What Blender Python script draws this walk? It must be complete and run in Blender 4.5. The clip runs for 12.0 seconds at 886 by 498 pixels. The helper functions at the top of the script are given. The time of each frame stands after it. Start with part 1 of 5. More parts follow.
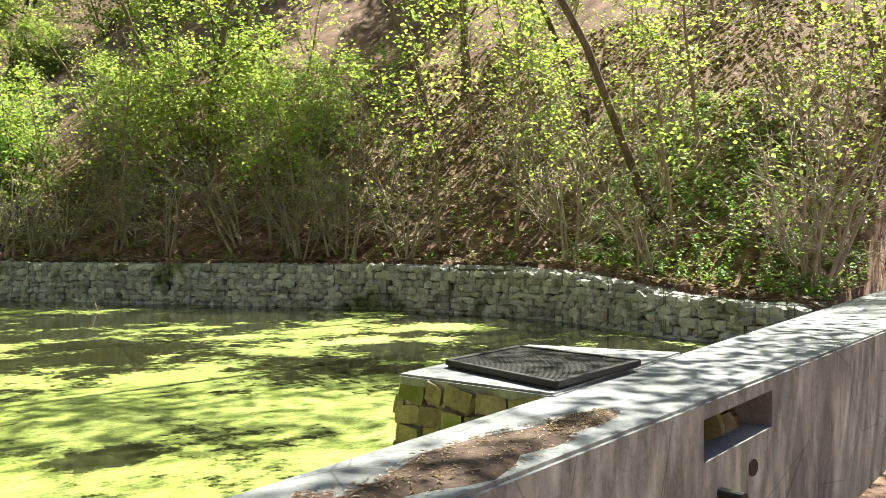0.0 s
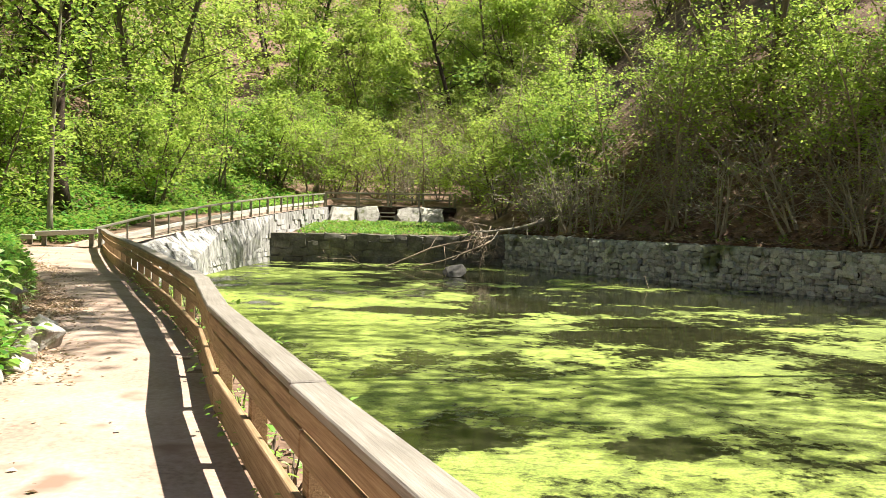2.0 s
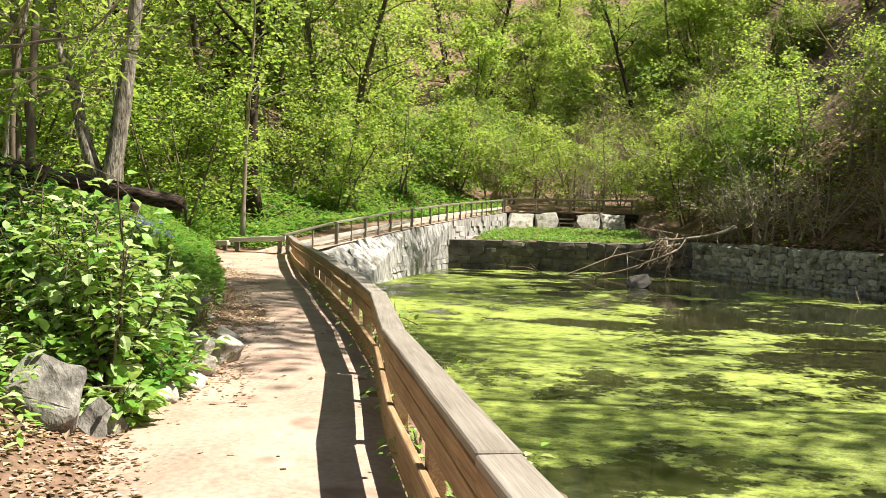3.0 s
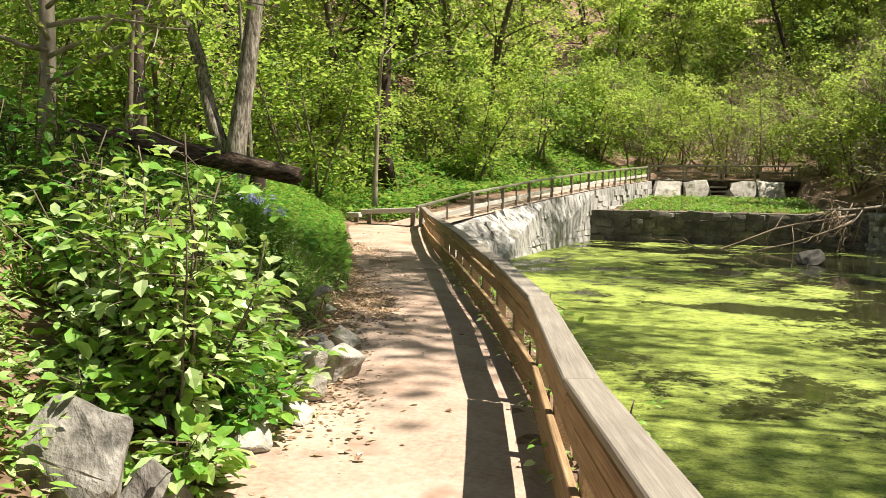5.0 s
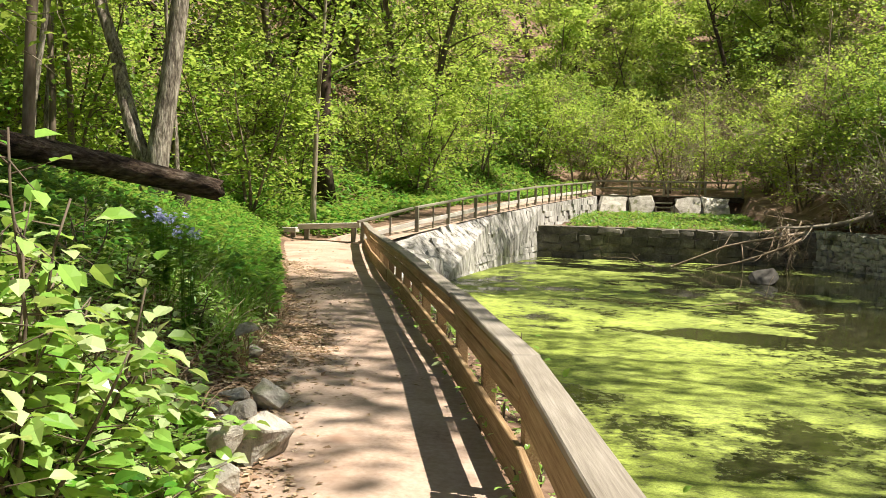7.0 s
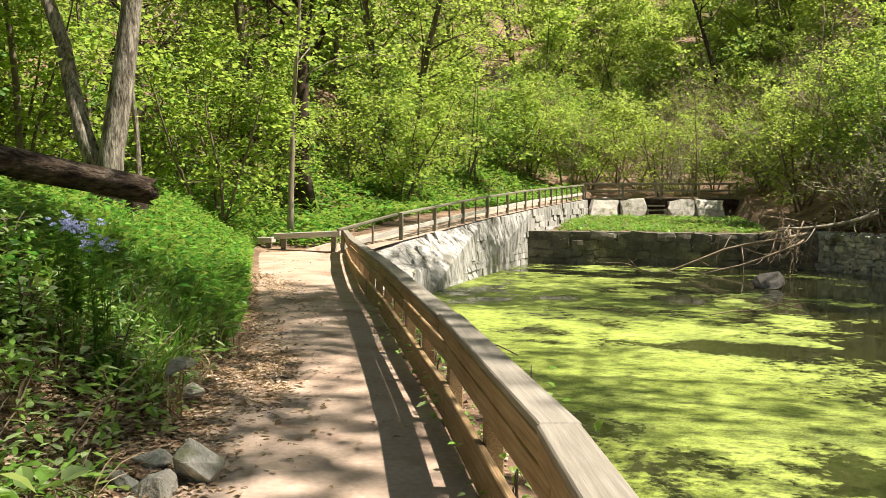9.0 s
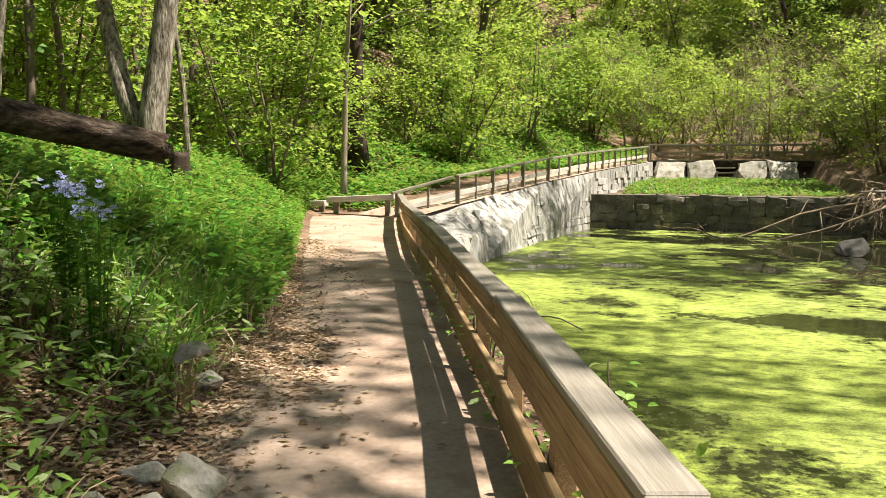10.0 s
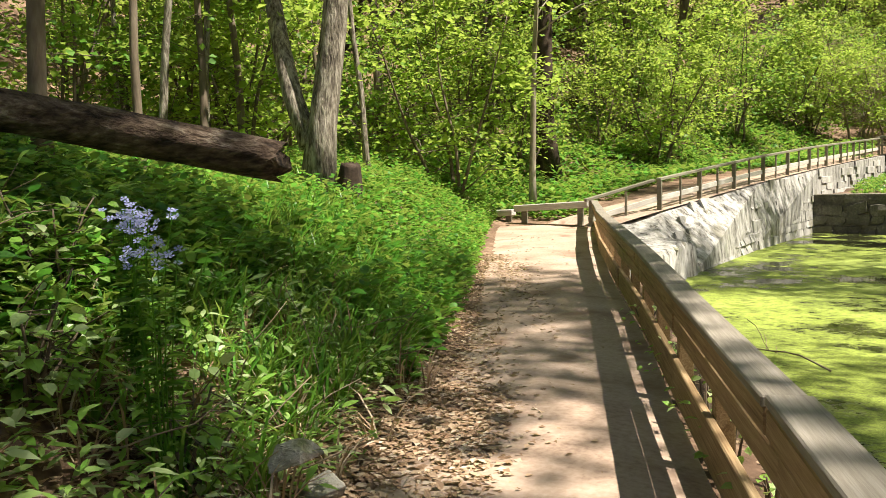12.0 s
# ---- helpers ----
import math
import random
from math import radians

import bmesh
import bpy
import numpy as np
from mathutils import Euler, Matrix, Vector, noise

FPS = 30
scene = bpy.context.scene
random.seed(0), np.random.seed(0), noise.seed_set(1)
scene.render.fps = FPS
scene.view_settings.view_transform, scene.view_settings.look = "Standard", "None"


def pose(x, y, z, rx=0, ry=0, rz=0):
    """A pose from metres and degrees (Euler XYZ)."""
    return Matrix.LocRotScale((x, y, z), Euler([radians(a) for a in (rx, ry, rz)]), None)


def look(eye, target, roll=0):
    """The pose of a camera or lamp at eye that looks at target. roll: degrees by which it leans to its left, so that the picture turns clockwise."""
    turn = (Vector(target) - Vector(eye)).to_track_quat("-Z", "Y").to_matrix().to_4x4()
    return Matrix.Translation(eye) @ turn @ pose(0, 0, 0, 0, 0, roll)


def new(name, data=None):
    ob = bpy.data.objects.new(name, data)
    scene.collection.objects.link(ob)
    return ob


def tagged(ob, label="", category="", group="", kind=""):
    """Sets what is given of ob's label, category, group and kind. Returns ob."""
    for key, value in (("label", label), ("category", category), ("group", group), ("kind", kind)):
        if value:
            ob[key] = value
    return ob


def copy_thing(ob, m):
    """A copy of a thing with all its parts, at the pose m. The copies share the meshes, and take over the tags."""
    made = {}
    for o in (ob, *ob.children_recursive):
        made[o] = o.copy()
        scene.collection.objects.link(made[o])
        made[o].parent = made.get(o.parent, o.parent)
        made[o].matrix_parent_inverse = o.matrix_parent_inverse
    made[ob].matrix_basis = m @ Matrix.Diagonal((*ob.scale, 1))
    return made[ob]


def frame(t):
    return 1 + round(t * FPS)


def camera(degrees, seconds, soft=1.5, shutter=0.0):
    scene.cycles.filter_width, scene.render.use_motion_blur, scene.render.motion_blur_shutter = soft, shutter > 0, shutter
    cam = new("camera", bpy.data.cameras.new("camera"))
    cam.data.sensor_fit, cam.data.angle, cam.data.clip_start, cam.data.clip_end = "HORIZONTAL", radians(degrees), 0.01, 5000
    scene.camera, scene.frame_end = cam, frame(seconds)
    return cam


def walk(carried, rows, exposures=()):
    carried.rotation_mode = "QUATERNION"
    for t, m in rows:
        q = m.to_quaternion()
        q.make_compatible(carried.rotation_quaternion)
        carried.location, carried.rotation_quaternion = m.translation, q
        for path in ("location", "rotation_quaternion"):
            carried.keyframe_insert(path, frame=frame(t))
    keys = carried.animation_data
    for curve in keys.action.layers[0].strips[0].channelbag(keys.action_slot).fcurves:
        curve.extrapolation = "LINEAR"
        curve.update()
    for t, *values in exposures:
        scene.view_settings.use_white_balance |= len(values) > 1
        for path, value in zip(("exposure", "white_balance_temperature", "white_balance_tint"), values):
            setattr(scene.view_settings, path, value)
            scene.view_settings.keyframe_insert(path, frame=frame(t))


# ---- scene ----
cam = camera(55.0, 12.0, 0.8)

PATH = [
    (0, (1.857, -6.723, 1.203), (3.134, -5.185, 1.188), -0.2),
    (0.5, (1.797, -6.729, 1.21), (2.842, -5.024, 1.155), 0.3),
    (1, (1.732, -6.626, 1.246), (2.508, -4.784, 1.184), 0.5),
    (1.5, (1.759, -6.516, 1.282), (2.219, -4.572, 1.195), 1.1),
    (2, (1.769, -6.316, 1.345), (1.921, -4.323, 1.265), 1.3),
    (2.5, (1.701, -6.027, 1.378), (1.609, -4.032, 1.281), 1.5),
    (3, (1.664, -5.593, 1.392), (1.403, -3.612, 1.316), 1.3),
    (3.5, (1.576, -5.109, 1.385), (1.127, -3.164, 1.255), 1.1),
    (3.7, (1.527, -4.923, 1.386), (1.025, -2.989, 1.295), 1.1),
    (5.3, (1.051, -3.596, 1.448), (0.488, -1.684, 1.284), 0.9),
    (5.5, (1.024, -3.458, 1.446), (0.475, -1.54, 1.307), 0.8),
    (5.8, (0.952, -3.256, 1.469), (0.416, -1.336, 1.301), 0.4),
    (6, (0.893, -3.133, 1.48), (0.387, -1.207, 1.303), 1.2),
    (6.5, (0.74, -2.859, 1.498), (0.353, -0.902, 1.354), 1.5),
    (7, (0.642, -2.508, 1.479), (0.215, -0.558, 1.354), 1.5),
    (7.2, (0.574, -2.342, 1.495), (0.134, -0.398, 1.328), 1.6),
    (8.8, (0.381, -1.223, 1.39), (-0.048, 0.727, 1.289), 0.0),
    (9, (0.338, -1.083, 1.4), (-0.059, 0.874, 1.294), 0.5),
    (9.2, (0.317, -0.916, 1.399), (-0.121, 1.032, 1.269), 1.2),
    (9.5, (0.302, -0.63, 1.386), (-0.151, 1.314, 1.251), 0.2),
    (10, (0.162, -0.169, 1.373), (-0.367, 1.75, 1.18), 0.4),
    (10.5, (0.015, 0.277, 1.37), (-0.576, 2.177, 1.16), 0.1),
    (11, (-0.125, 0.711, 1.395), (-0.793, 2.584, 1.182), -0.2),
    (11.5, (-0.319, 1.083, 1.396), (-1.06, 2.927, 1.17), -0.4),
    (12, (-0.38, 1.42, 1.401), (-1.328, 3.172, 1.222), -1.4),
]
walk(cam, [(t, look(eye, target, roll)) for t, eye, target, roll in PATH],
     exposures=[(0, 1.92, 6450, 8), (1, 1.78, 6450, 8), (2.5, 1.32, 6600, 10), (5.5, 1.17, 6850, 11), (12, 1.25, 6900, 10)])

# ---- world and sun ----
SUN_EL, SUN_AZ = radians(61), (0.985, 0.12)
world = bpy.data.worlds.new("sky")
scene.world = world
world.use_nodes = True
wn = world.node_tree.nodes
sky = wn.new("ShaderNodeTexSky")
sky.sky_type, sky.sun_disc = "NISHITA", False
sky.sun_elevation = SUN_EL
sky.sun_rotation = math.atan2(SUN_AZ[0], SUN_AZ[1])
world.node_tree.links.new(sky.outputs[0], wn["Background"].inputs[0])
wn["Background"].inputs[1].default_value = 0.036
sun = new("sun", bpy.data.lights.new("sun", "SUN"))
sun.data.energy, sun.data.angle, sun.data.color = 5.0, radians(0.53), (1.0, 0.94, 0.84)
sun_way = Vector((SUN_AZ[0] * math.cos(SUN_EL), SUN_AZ[1] * math.cos(SUN_EL), math.sin(SUN_EL)))
sun.matrix_world = look(sun_way * 60, (0, 0, 0))

# ---- materials ----


def ramp(nt, fac, stops):
    n = nt.nodes.new("ShaderNodeValToRGB")
    els = n.color_ramp.elements
    while len(els) < len(stops):
        els.new(0.5)
    for e, (p, c) in zip(els, stops):
        e.position, e.color = p, (*c, 1)
    nt.links.new(fac, n.inputs[0])
    return n.outputs[0]


def tex_noise(nt, vec, scale, detail=4, rough=0.55, stretch=None):
    if stretch:
        m = nt.nodes.new("ShaderNodeMapping")
        m.inputs["Scale"].default_value = stretch
        nt.links.new(vec, m.inputs[0])
        vec = m.outputs[0]
    n = nt.nodes.new("ShaderNodeTexNoise")
    n.inputs["Scale"].default_value, n.inputs["Detail"].default_value, n.inputs["Roughness"].default_value = scale, detail, rough
    nt.links.new(vec, n.inputs["Vector"])
    return n.outputs["Fac"]


def mixc(nt, fac, a, b, mode="MIX"):
    n = nt.nodes.new("ShaderNodeMix")
    n.data_type, n.blend_type = "RGBA", mode
    for sock, v in ((n.inputs[0], fac), (n.inputs[6], a), (n.inputs[7], b)):
        if isinstance(v, (int, float)):
            sock.default_value = v
        elif isinstance(v, tuple):
            sock.default_value = (*v, 1)
        else:
            nt.links.new(v, sock)
    return n.outputs[2]


def maths(nt, op, a, b=0.0):
    n = nt.nodes.new("ShaderNodeMath")
    n.operation = op
    for sock, v in ((n.inputs[0], a), (n.inputs[1], b)):
        if isinstance(v, (int, float)):
            sock.default_value = v
        else:
            nt.links.new(v, sock)
    return n.outputs[0]


def material(name, rough=0.8):
    m = bpy.data.materials.new(name)
    m.use_nodes = True
    nt = m.node_tree
    bsdf = nt.nodes["Principled BSDF"]
    bsdf.inputs["Roughness"].default_value = rough
    bsdf.inputs["Specular IOR Level"].default_value = 0.3
    geo = nt.nodes.new("ShaderNodeNewGeometry")
    return m, nt, bsdf, geo


def bump(nt, bsdf, height, strength, dist):
    b = nt.nodes.new("ShaderNodeBump")
    b.inputs["Strength"].default_value, b.inputs["Distance"].default_value = strength, dist
    nt.links.new(height, b.inputs["Height"])
    nt.links.new(b.outputs[0], bsdf.inputs["Normal"])


def grainy(name, stops, scale, fine, rough=0.85, bumpy=0.4, dist=0.01, vary=0.0, stretch=None, object_space=False, stain=None):
    """A matt surface: colours from a broad noise, a fine grain over it, and relief."""
    m, nt, bsdf, geo = material(name, rough)
    if object_space:
        tc = nt.nodes.new("ShaderNodeTexCoord")
        pos = tc.outputs["Object"]
    else:
        pos = geo.outputs["Position"]
    broad = tex_noise(nt, pos, scale, 5, 0.6, stretch)
    small = tex_noise(nt, pos, fine, 4, 0.6, stretch)
    f = maths(nt, "ADD", maths(nt, "MULTIPLY", broad, 0.6), maths(nt, "MULTIPLY", small, 0.4))
    col = ramp(nt, f, stops)
    if stain:
        s = ramp(nt, tex_noise(nt, pos, stain[0], 3), [(stain[1], (0, 0, 0)), (stain[1] + 0.12, (1, 1, 1))])
        col = mixc(nt, s, col, stain[2])
    if vary:
        oi = nt.nodes.new("ShaderNodeObjectInfo")
        val = maths(nt, "ADD", maths(nt, "MULTIPLY", oi.outputs["Random"], vary), 1 - vary / 2)
        hsv = nt.nodes.new("ShaderNodeHueSaturation")
        nt.links.new(val, hsv.inputs["Value"])
        nt.links.new(col, hsv.inputs["Color"])
        col = hsv.outputs[0]
    nt.links.new(col, bsdf.inputs["Base Color"])
    bump(nt, bsdf, f, bumpy, dist)
    return m


def leafy(name, stops, translucent=0.45, rough=0.5):
    """Leaves that let light through; the colour varies from leaf to leaf."""
    m, nt, bsdf, geo = material(name, rough)
    bsdf.inputs["Specular IOR Level"].default_value = 0.32
    col = ramp(nt, geo.outputs["Random Per Island"], stops)
    patch = tex_noise(nt, geo.outputs["Position"], 0.5, 2)
    hsv = nt.nodes.new("ShaderNodeHueSaturation")
    nt.links.new(maths(nt, "ADD", maths(nt, "MULTIPLY", patch, 0.8), 0.6), hsv.inputs["Value"])
    nt.links.new(col, hsv.inputs["Color"])
    col = hsv.outputs[0]
    nt.links.new(col, bsdf.inputs["Base Color"])
    tr = nt.nodes.new("ShaderNodeBsdfTranslucent")
    glow = mixc(nt, 0.6, col, (0.5, 0.6, 0.12), "MIX")
    nt.links.new(glow, tr.inputs["Color"])
    mix = nt.nodes.new("ShaderNodeMixShader")
    mix.inputs[0].default_value = translucent
    nt.links.new(bsdf.outputs[0], mix.inputs[1])
    nt.links.new(tr.outputs[0], mix.inputs[2])
    nt.links.new(mix.outputs[0], nt.nodes["Material Output"].inputs[0])
    return m


LEAF_SPRING = leafy("spring_leaf", [(0, (0.13, 0.27, 0.025)), (0.5, (0.22, 0.37, 0.04)), (1, (0.36, 0.48, 0.09))], 0.55)
LEAF_DEEP = leafy("deep_leaf", [(0, (0.05, 0.16, 0.015)), (0.6, (0.1, 0.25, 0.025)), (1, (0.18, 0.34, 0.04))], 0.45)
LEAF_OLIVE = leafy("olive_leaf", [(0, (0.15, 0.26, 0.035)), (0.5, (0.25, 0.37, 0.05)), (1, (0.38, 0.43, 0.11))], 0.55)
LEAF_BUSH = leafy("bush_leaf", [(0, (0.14, 0.33, 0.05)), (0.5, (0.27, 0.48, 0.1)), (1, (0.58, 0.68, 0.4))], 0.42, 0.28)
HERB = leafy("herb_leaf", [(0, (0.02, 0.09, 0.012)), (0.45, (0.055, 0.21, 0.02)), (0.8, (0.11, 0.31, 0.03)), (1, (0.24, 0.44, 0.08))], 0.38, 0.4)
DRY_LEAF = leafy("dry_leaf", [(0, (0.17, 0.1, 0.06)), (0.4, (0.31, 0.2, 0.13)), (0.8, (0.45, 0.33, 0.23)), (1, (0.58, 0.48, 0.38))], 0.1, 0.7)
# Darker copy of the dry leaf, holding the steep slope's brightness down.
SLOPE_LEAF = leafy("darkened_dead_leaf", [(0, (0.08, 0.045, 0.03)), (0.5, (0.19, 0.11, 0.07)), (0.85, (0.3, 0.2, 0.135)), (1, (0.46, 0.37, 0.28))], 0.1, 0.7)
BARK = grainy("bark", [(0.3, (0.06, 0.045, 0.032)), (0.5, (0.14, 0.11, 0.08)), (0.7, (0.26, 0.22, 0.17))], 3, 22, 0.9, 0.9, 0.02, 0.3, (1, 1, 0.25))
BARK_PALE = grainy("pale_bark", [(0.3, (0.14, 0.11, 0.08)), (0.5, (0.3, 0.26, 0.2)), (0.7, (0.5, 0.46, 0.38))], 4, 25, 0.9, 0.8, 0.015, 0.3, (1, 1, 0.3))
BARK_DARK = grainy("dark_bark", [(0.3, (0.018, 0.012, 0.009)), (0.5, (0.05, 0.034, 0.025)), (0.72, (0.14, 0.1, 0.075))], 5, 30, 0.95, 1.0, 0.03)
TWIG = grainy("twig", [(0.3, (0.12, 0.09, 0.06)), (0.5, (0.26, 0.2, 0.14)), (0.7, (0.42, 0.36, 0.28))], 2, 12, 0.9, 0.3)
SOIL = grainy("leaf_litter_soil", [(0.3, (0.055, 0.033, 0.022)), (0.45, (0.13, 0.08, 0.053)), (0.56, (0.22, 0.145, 0.1)), (0.7, (0.36, 0.26, 0.19))], 1.3, 14, 0.95, 0.9, 0.05)
PATHDIRT = grainy("trodden_path", [(0.3, (0.2, 0.13, 0.095)), (0.46, (0.36, 0.265, 0.205)), (0.6, (0.455, 0.35, 0.285)), (0.75, (0.54, 0.44, 0.375))], 0.9, 26, 0.9, 0.35, 0.01, stain=(1.7, 0.57, (0.25, 0.165, 0.12)))
GABION_STONE = grainy("gabion_stone", [(0.3, (0.22, 0.22, 0.19)), (0.5, (0.43, 0.43, 0.38)), (0.7, (0.6, 0.6, 0.55))], 3, 20, 0.9, 0.6, 0.02, 0.6, stain=(0.6, 0.55, (0.13, 0.15, 0.07)))
WALL_STONE = grainy("wall_stone", [(0.3, (0.2, 0.19, 0.175)), (0.5, (0.38, 0.37, 0.35)), (0.7, (0.54, 0.53, 0.51))], 2.5, 18, 0.9, 0.7, 0.03, 0.5, stain=(1.4, 0.55, (0.2, 0.19, 0.15)))
RUGGED = grainy("rugged_bark", [(0.36, (0.04, 0.032, 0.026)), (0.47, (0.17, 0.145, 0.115)), (0.6, (0.42, 0.38, 0.32))], 13, 45, 0.95, 1.0, 0.05, 0.0, (1, 1, 0.22))
MORTAR = grainy("mortar", [(0.39, (0.09, 0.084, 0.074)), (0.47, (0.29, 0.28, 0.262)), (0.62, (0.5, 0.49, 0.47))], 5, 17, 0.95, 1.0, 0.06, 0.0, (1, 1, 0.25), stain=(1.1, 0.6, (0.22, 0.21, 0.17)))
LOG_BARK = grainy("furrowed_log_bark", [(0.38, (0.014, 0.009, 0.007)), (0.47, (0.06, 0.04, 0.028)), (0.56, (0.13, 0.095, 0.07)), (0.66, (0.3, 0.25, 0.2))], 12, 40, 0.95, 1.0, 0.05, 0.0, (0.22, 1, 1))
DARK_STONE = grainy("dark_brown_stone", [(0.3, (0.05, 0.046, 0.036)), (0.5, (0.13, 0.12, 0.095)), (0.7, (0.27, 0.25, 0.21))], 2.5, 18, 0.8, 0.7, 0.02, 0.5)
BOULDER = grainy("dark_grey_stone", [(0.3, (0.025, 0.023, 0.02)), (0.5, (0.058, 0.054, 0.048)), (0.7, (0.12, 0.114, 0.104))], 3, 18, 0.9, 0.8, 0.03)
ROCK = grainy("pale_rock", [(0.32, (0.13, 0.118, 0.1)), (0.46, (0.35, 0.33, 0.285)), (0.66, (0.55, 0.525, 0.47))], 4, 18, 0.85, 1.0, 0.05, 0.3, stain=(3, 0.58, (0.16, 0.17, 0.08)))
GREY_ROCK = grainy("grey_ridged_rock", [(0.36, (0.05, 0.046, 0.04)), (0.47, (0.17, 0.16, 0.14)), (0.64, (0.36, 0.345, 0.31))], 5, 16, 0.9, 1.0, 0.06, 0.0, (1, 1, 0.5), stain=(3, 0.6, (0.13, 0.14, 0.07)))
MOSSY = grainy("mossy_stone", [(0.3, (0.1, 0.085, 0.05)), (0.5, (0.22, 0.19, 0.11)), (0.7, (0.36, 0.32, 0.22))], 4, 24, 0.9, 0.7, 0.02, 0.5, stain=(2.0, 0.5, (0.13, 0.15, 0.04)))
IRON = grainy("iron_grate", [(0.3, (0.012, 0.012, 0.012)), (0.6, (0.035, 0.034, 0.032)), (0.8, (0.08, 0.065, 0.05))], 5, 40, 0.65, 0.4, 0.004)
WIRE = grainy("galvanised_wire", [(0.3, (0.08, 0.08, 0.075)), (0.7, (0.2, 0.2, 0.19))], 5, 40, 0.6, 0.2)


def timber(name, stops, grain=(1, 1, 1)):
    m, nt, bsdf, geo = material(name, 0.75)
    tc = nt.nodes.new("ShaderNodeTexCoord")
    streak = tex_noise(nt, tc.outputs["Object"], 9, 6, 0.65, (0.35, 9, 9))
    broad = tex_noise(nt, geo.outputs["Position"], 1.8, 3)
    oi = nt.nodes.new("ShaderNodeObjectInfo")
    f = maths(nt, "ADD", maths(nt, "MULTIPLY", streak, 0.7), maths(nt, "MULTIPLY", broad, 0.3))
    f = maths(nt, "ADD", f, maths(nt, "MULTIPLY", maths(nt, "SUBTRACT", oi.outputs["Random"], 0.5), 0.08))
    nt.links.new(ramp(nt, f, stops), bsdf.inputs["Base Color"])
    bump(nt, bsdf, streak, 0.5, 0.006)
    return m


WOOD_CAP = timber("weathered_grey_timber", [(0.3, (0.15, 0.13, 0.105)), (0.5, (0.24, 0.215, 0.18)), (0.7, (0.34, 0.31, 0.27))])
DIRT = grainy("dark_dirt", [(0.3, (0.03, 0.02, 0.014)), (0.5, (0.085, 0.058, 0.042)), (0.7, (0.2, 0.15, 0.115))], 3, 30, 0.95, 0.8, 0.02)
# Palest of the timbers, for the fence's lower rails and the barrier beams.
WOOD_PALE = timber("pale_timber", [(0.3, (0.3, 0.28, 0.25)), (0.5, (0.5, 0.475, 0.435)), (0.7, (0.66, 0.635, 0.59))])
WOOD_WARM = timber("treated_brown_timber", [(0.3, (0.13, 0.075, 0.035)), (0.5, (0.29, 0.19, 0.1)), (0.7, (0.45, 0.33, 0.2))])
WOOD_GREY = timber("old_dull_timber", [(0.3, (0.1, 0.09, 0.065)), (0.5, (0.2, 0.185, 0.14)), (0.7, (0.34, 0.32, 0.25))])


def concrete_material():
    m, nt, bsdf, geo = material("old_concrete", 0.9)
    pos = geo.outputs["Position"]
    broad, fine = tex_noise(nt, pos, 1.1, 5, 0.6), tex_noise(nt, pos, 24, 5, 0.7)
    streak = tex_noise(nt, pos, 1.7, 5, 0.65, (1, 1, 0.35))
    f = maths(nt, "ADD", maths(nt, "MULTIPLY", broad, 0.55), maths(nt, "MULTIPLY", fine, 0.45))
    col = ramp(nt, f, [(0.3, (0.095, 0.102, 0.1)), (0.48, (0.2, 0.215, 0.21)), (0.7, (0.36, 0.37, 0.36))])
    sep = nt.nodes.new("ShaderNodeSeparateXYZ")
    nt.links.new(geo.outputs["Normal"], sep.inputs[0])
    wall = maths(nt, "SUBTRACT", 1.0, maths(nt, "ABSOLUTE", sep.outputs[2]))
    s = ramp(nt, streak, [(0.42, (0, 0, 0)), (0.62, (1, 1, 1))])
    col = mixc(nt, maths(nt, "MULTIPLY", maths(nt, "MULTIPLY", s, wall), 0.45), col, (0.085, 0.084, 0.08))
    pale = ramp(nt, tex_noise(nt, pos, 2.4, 6, 0.68, (1, 1, 0.3)), [(0.5, (0, 0, 0)), (0.7, (1, 1, 1))])
    col = mixc(nt, maths(nt, "MULTIPLY", maths(nt, "MULTIPLY", pale, wall), 0.65), col, (0.55, 0.55, 0.5))
    v = nt.nodes.new("ShaderNodeTexVoronoi")
    v.feature = "DISTANCE_TO_EDGE"
    v.inputs["Scale"].default_value = 0.7
    nt.links.new(pos, v.inputs["Vector"])
    crack = ramp(nt, v.outputs["Distance"], [(0.0, (1, 1, 1)), (0.006, (0, 0, 0))])
    col = mixc(nt, maths(nt, "MULTIPLY", crack, 0.6), col, (0.05, 0.045, 0.04))
    nt.links.new(col, bsdf.inputs["Base Color"])
    bump(nt, bsdf, f, 0.5, 0.012)
    return m


CONCRETE = concrete_material()


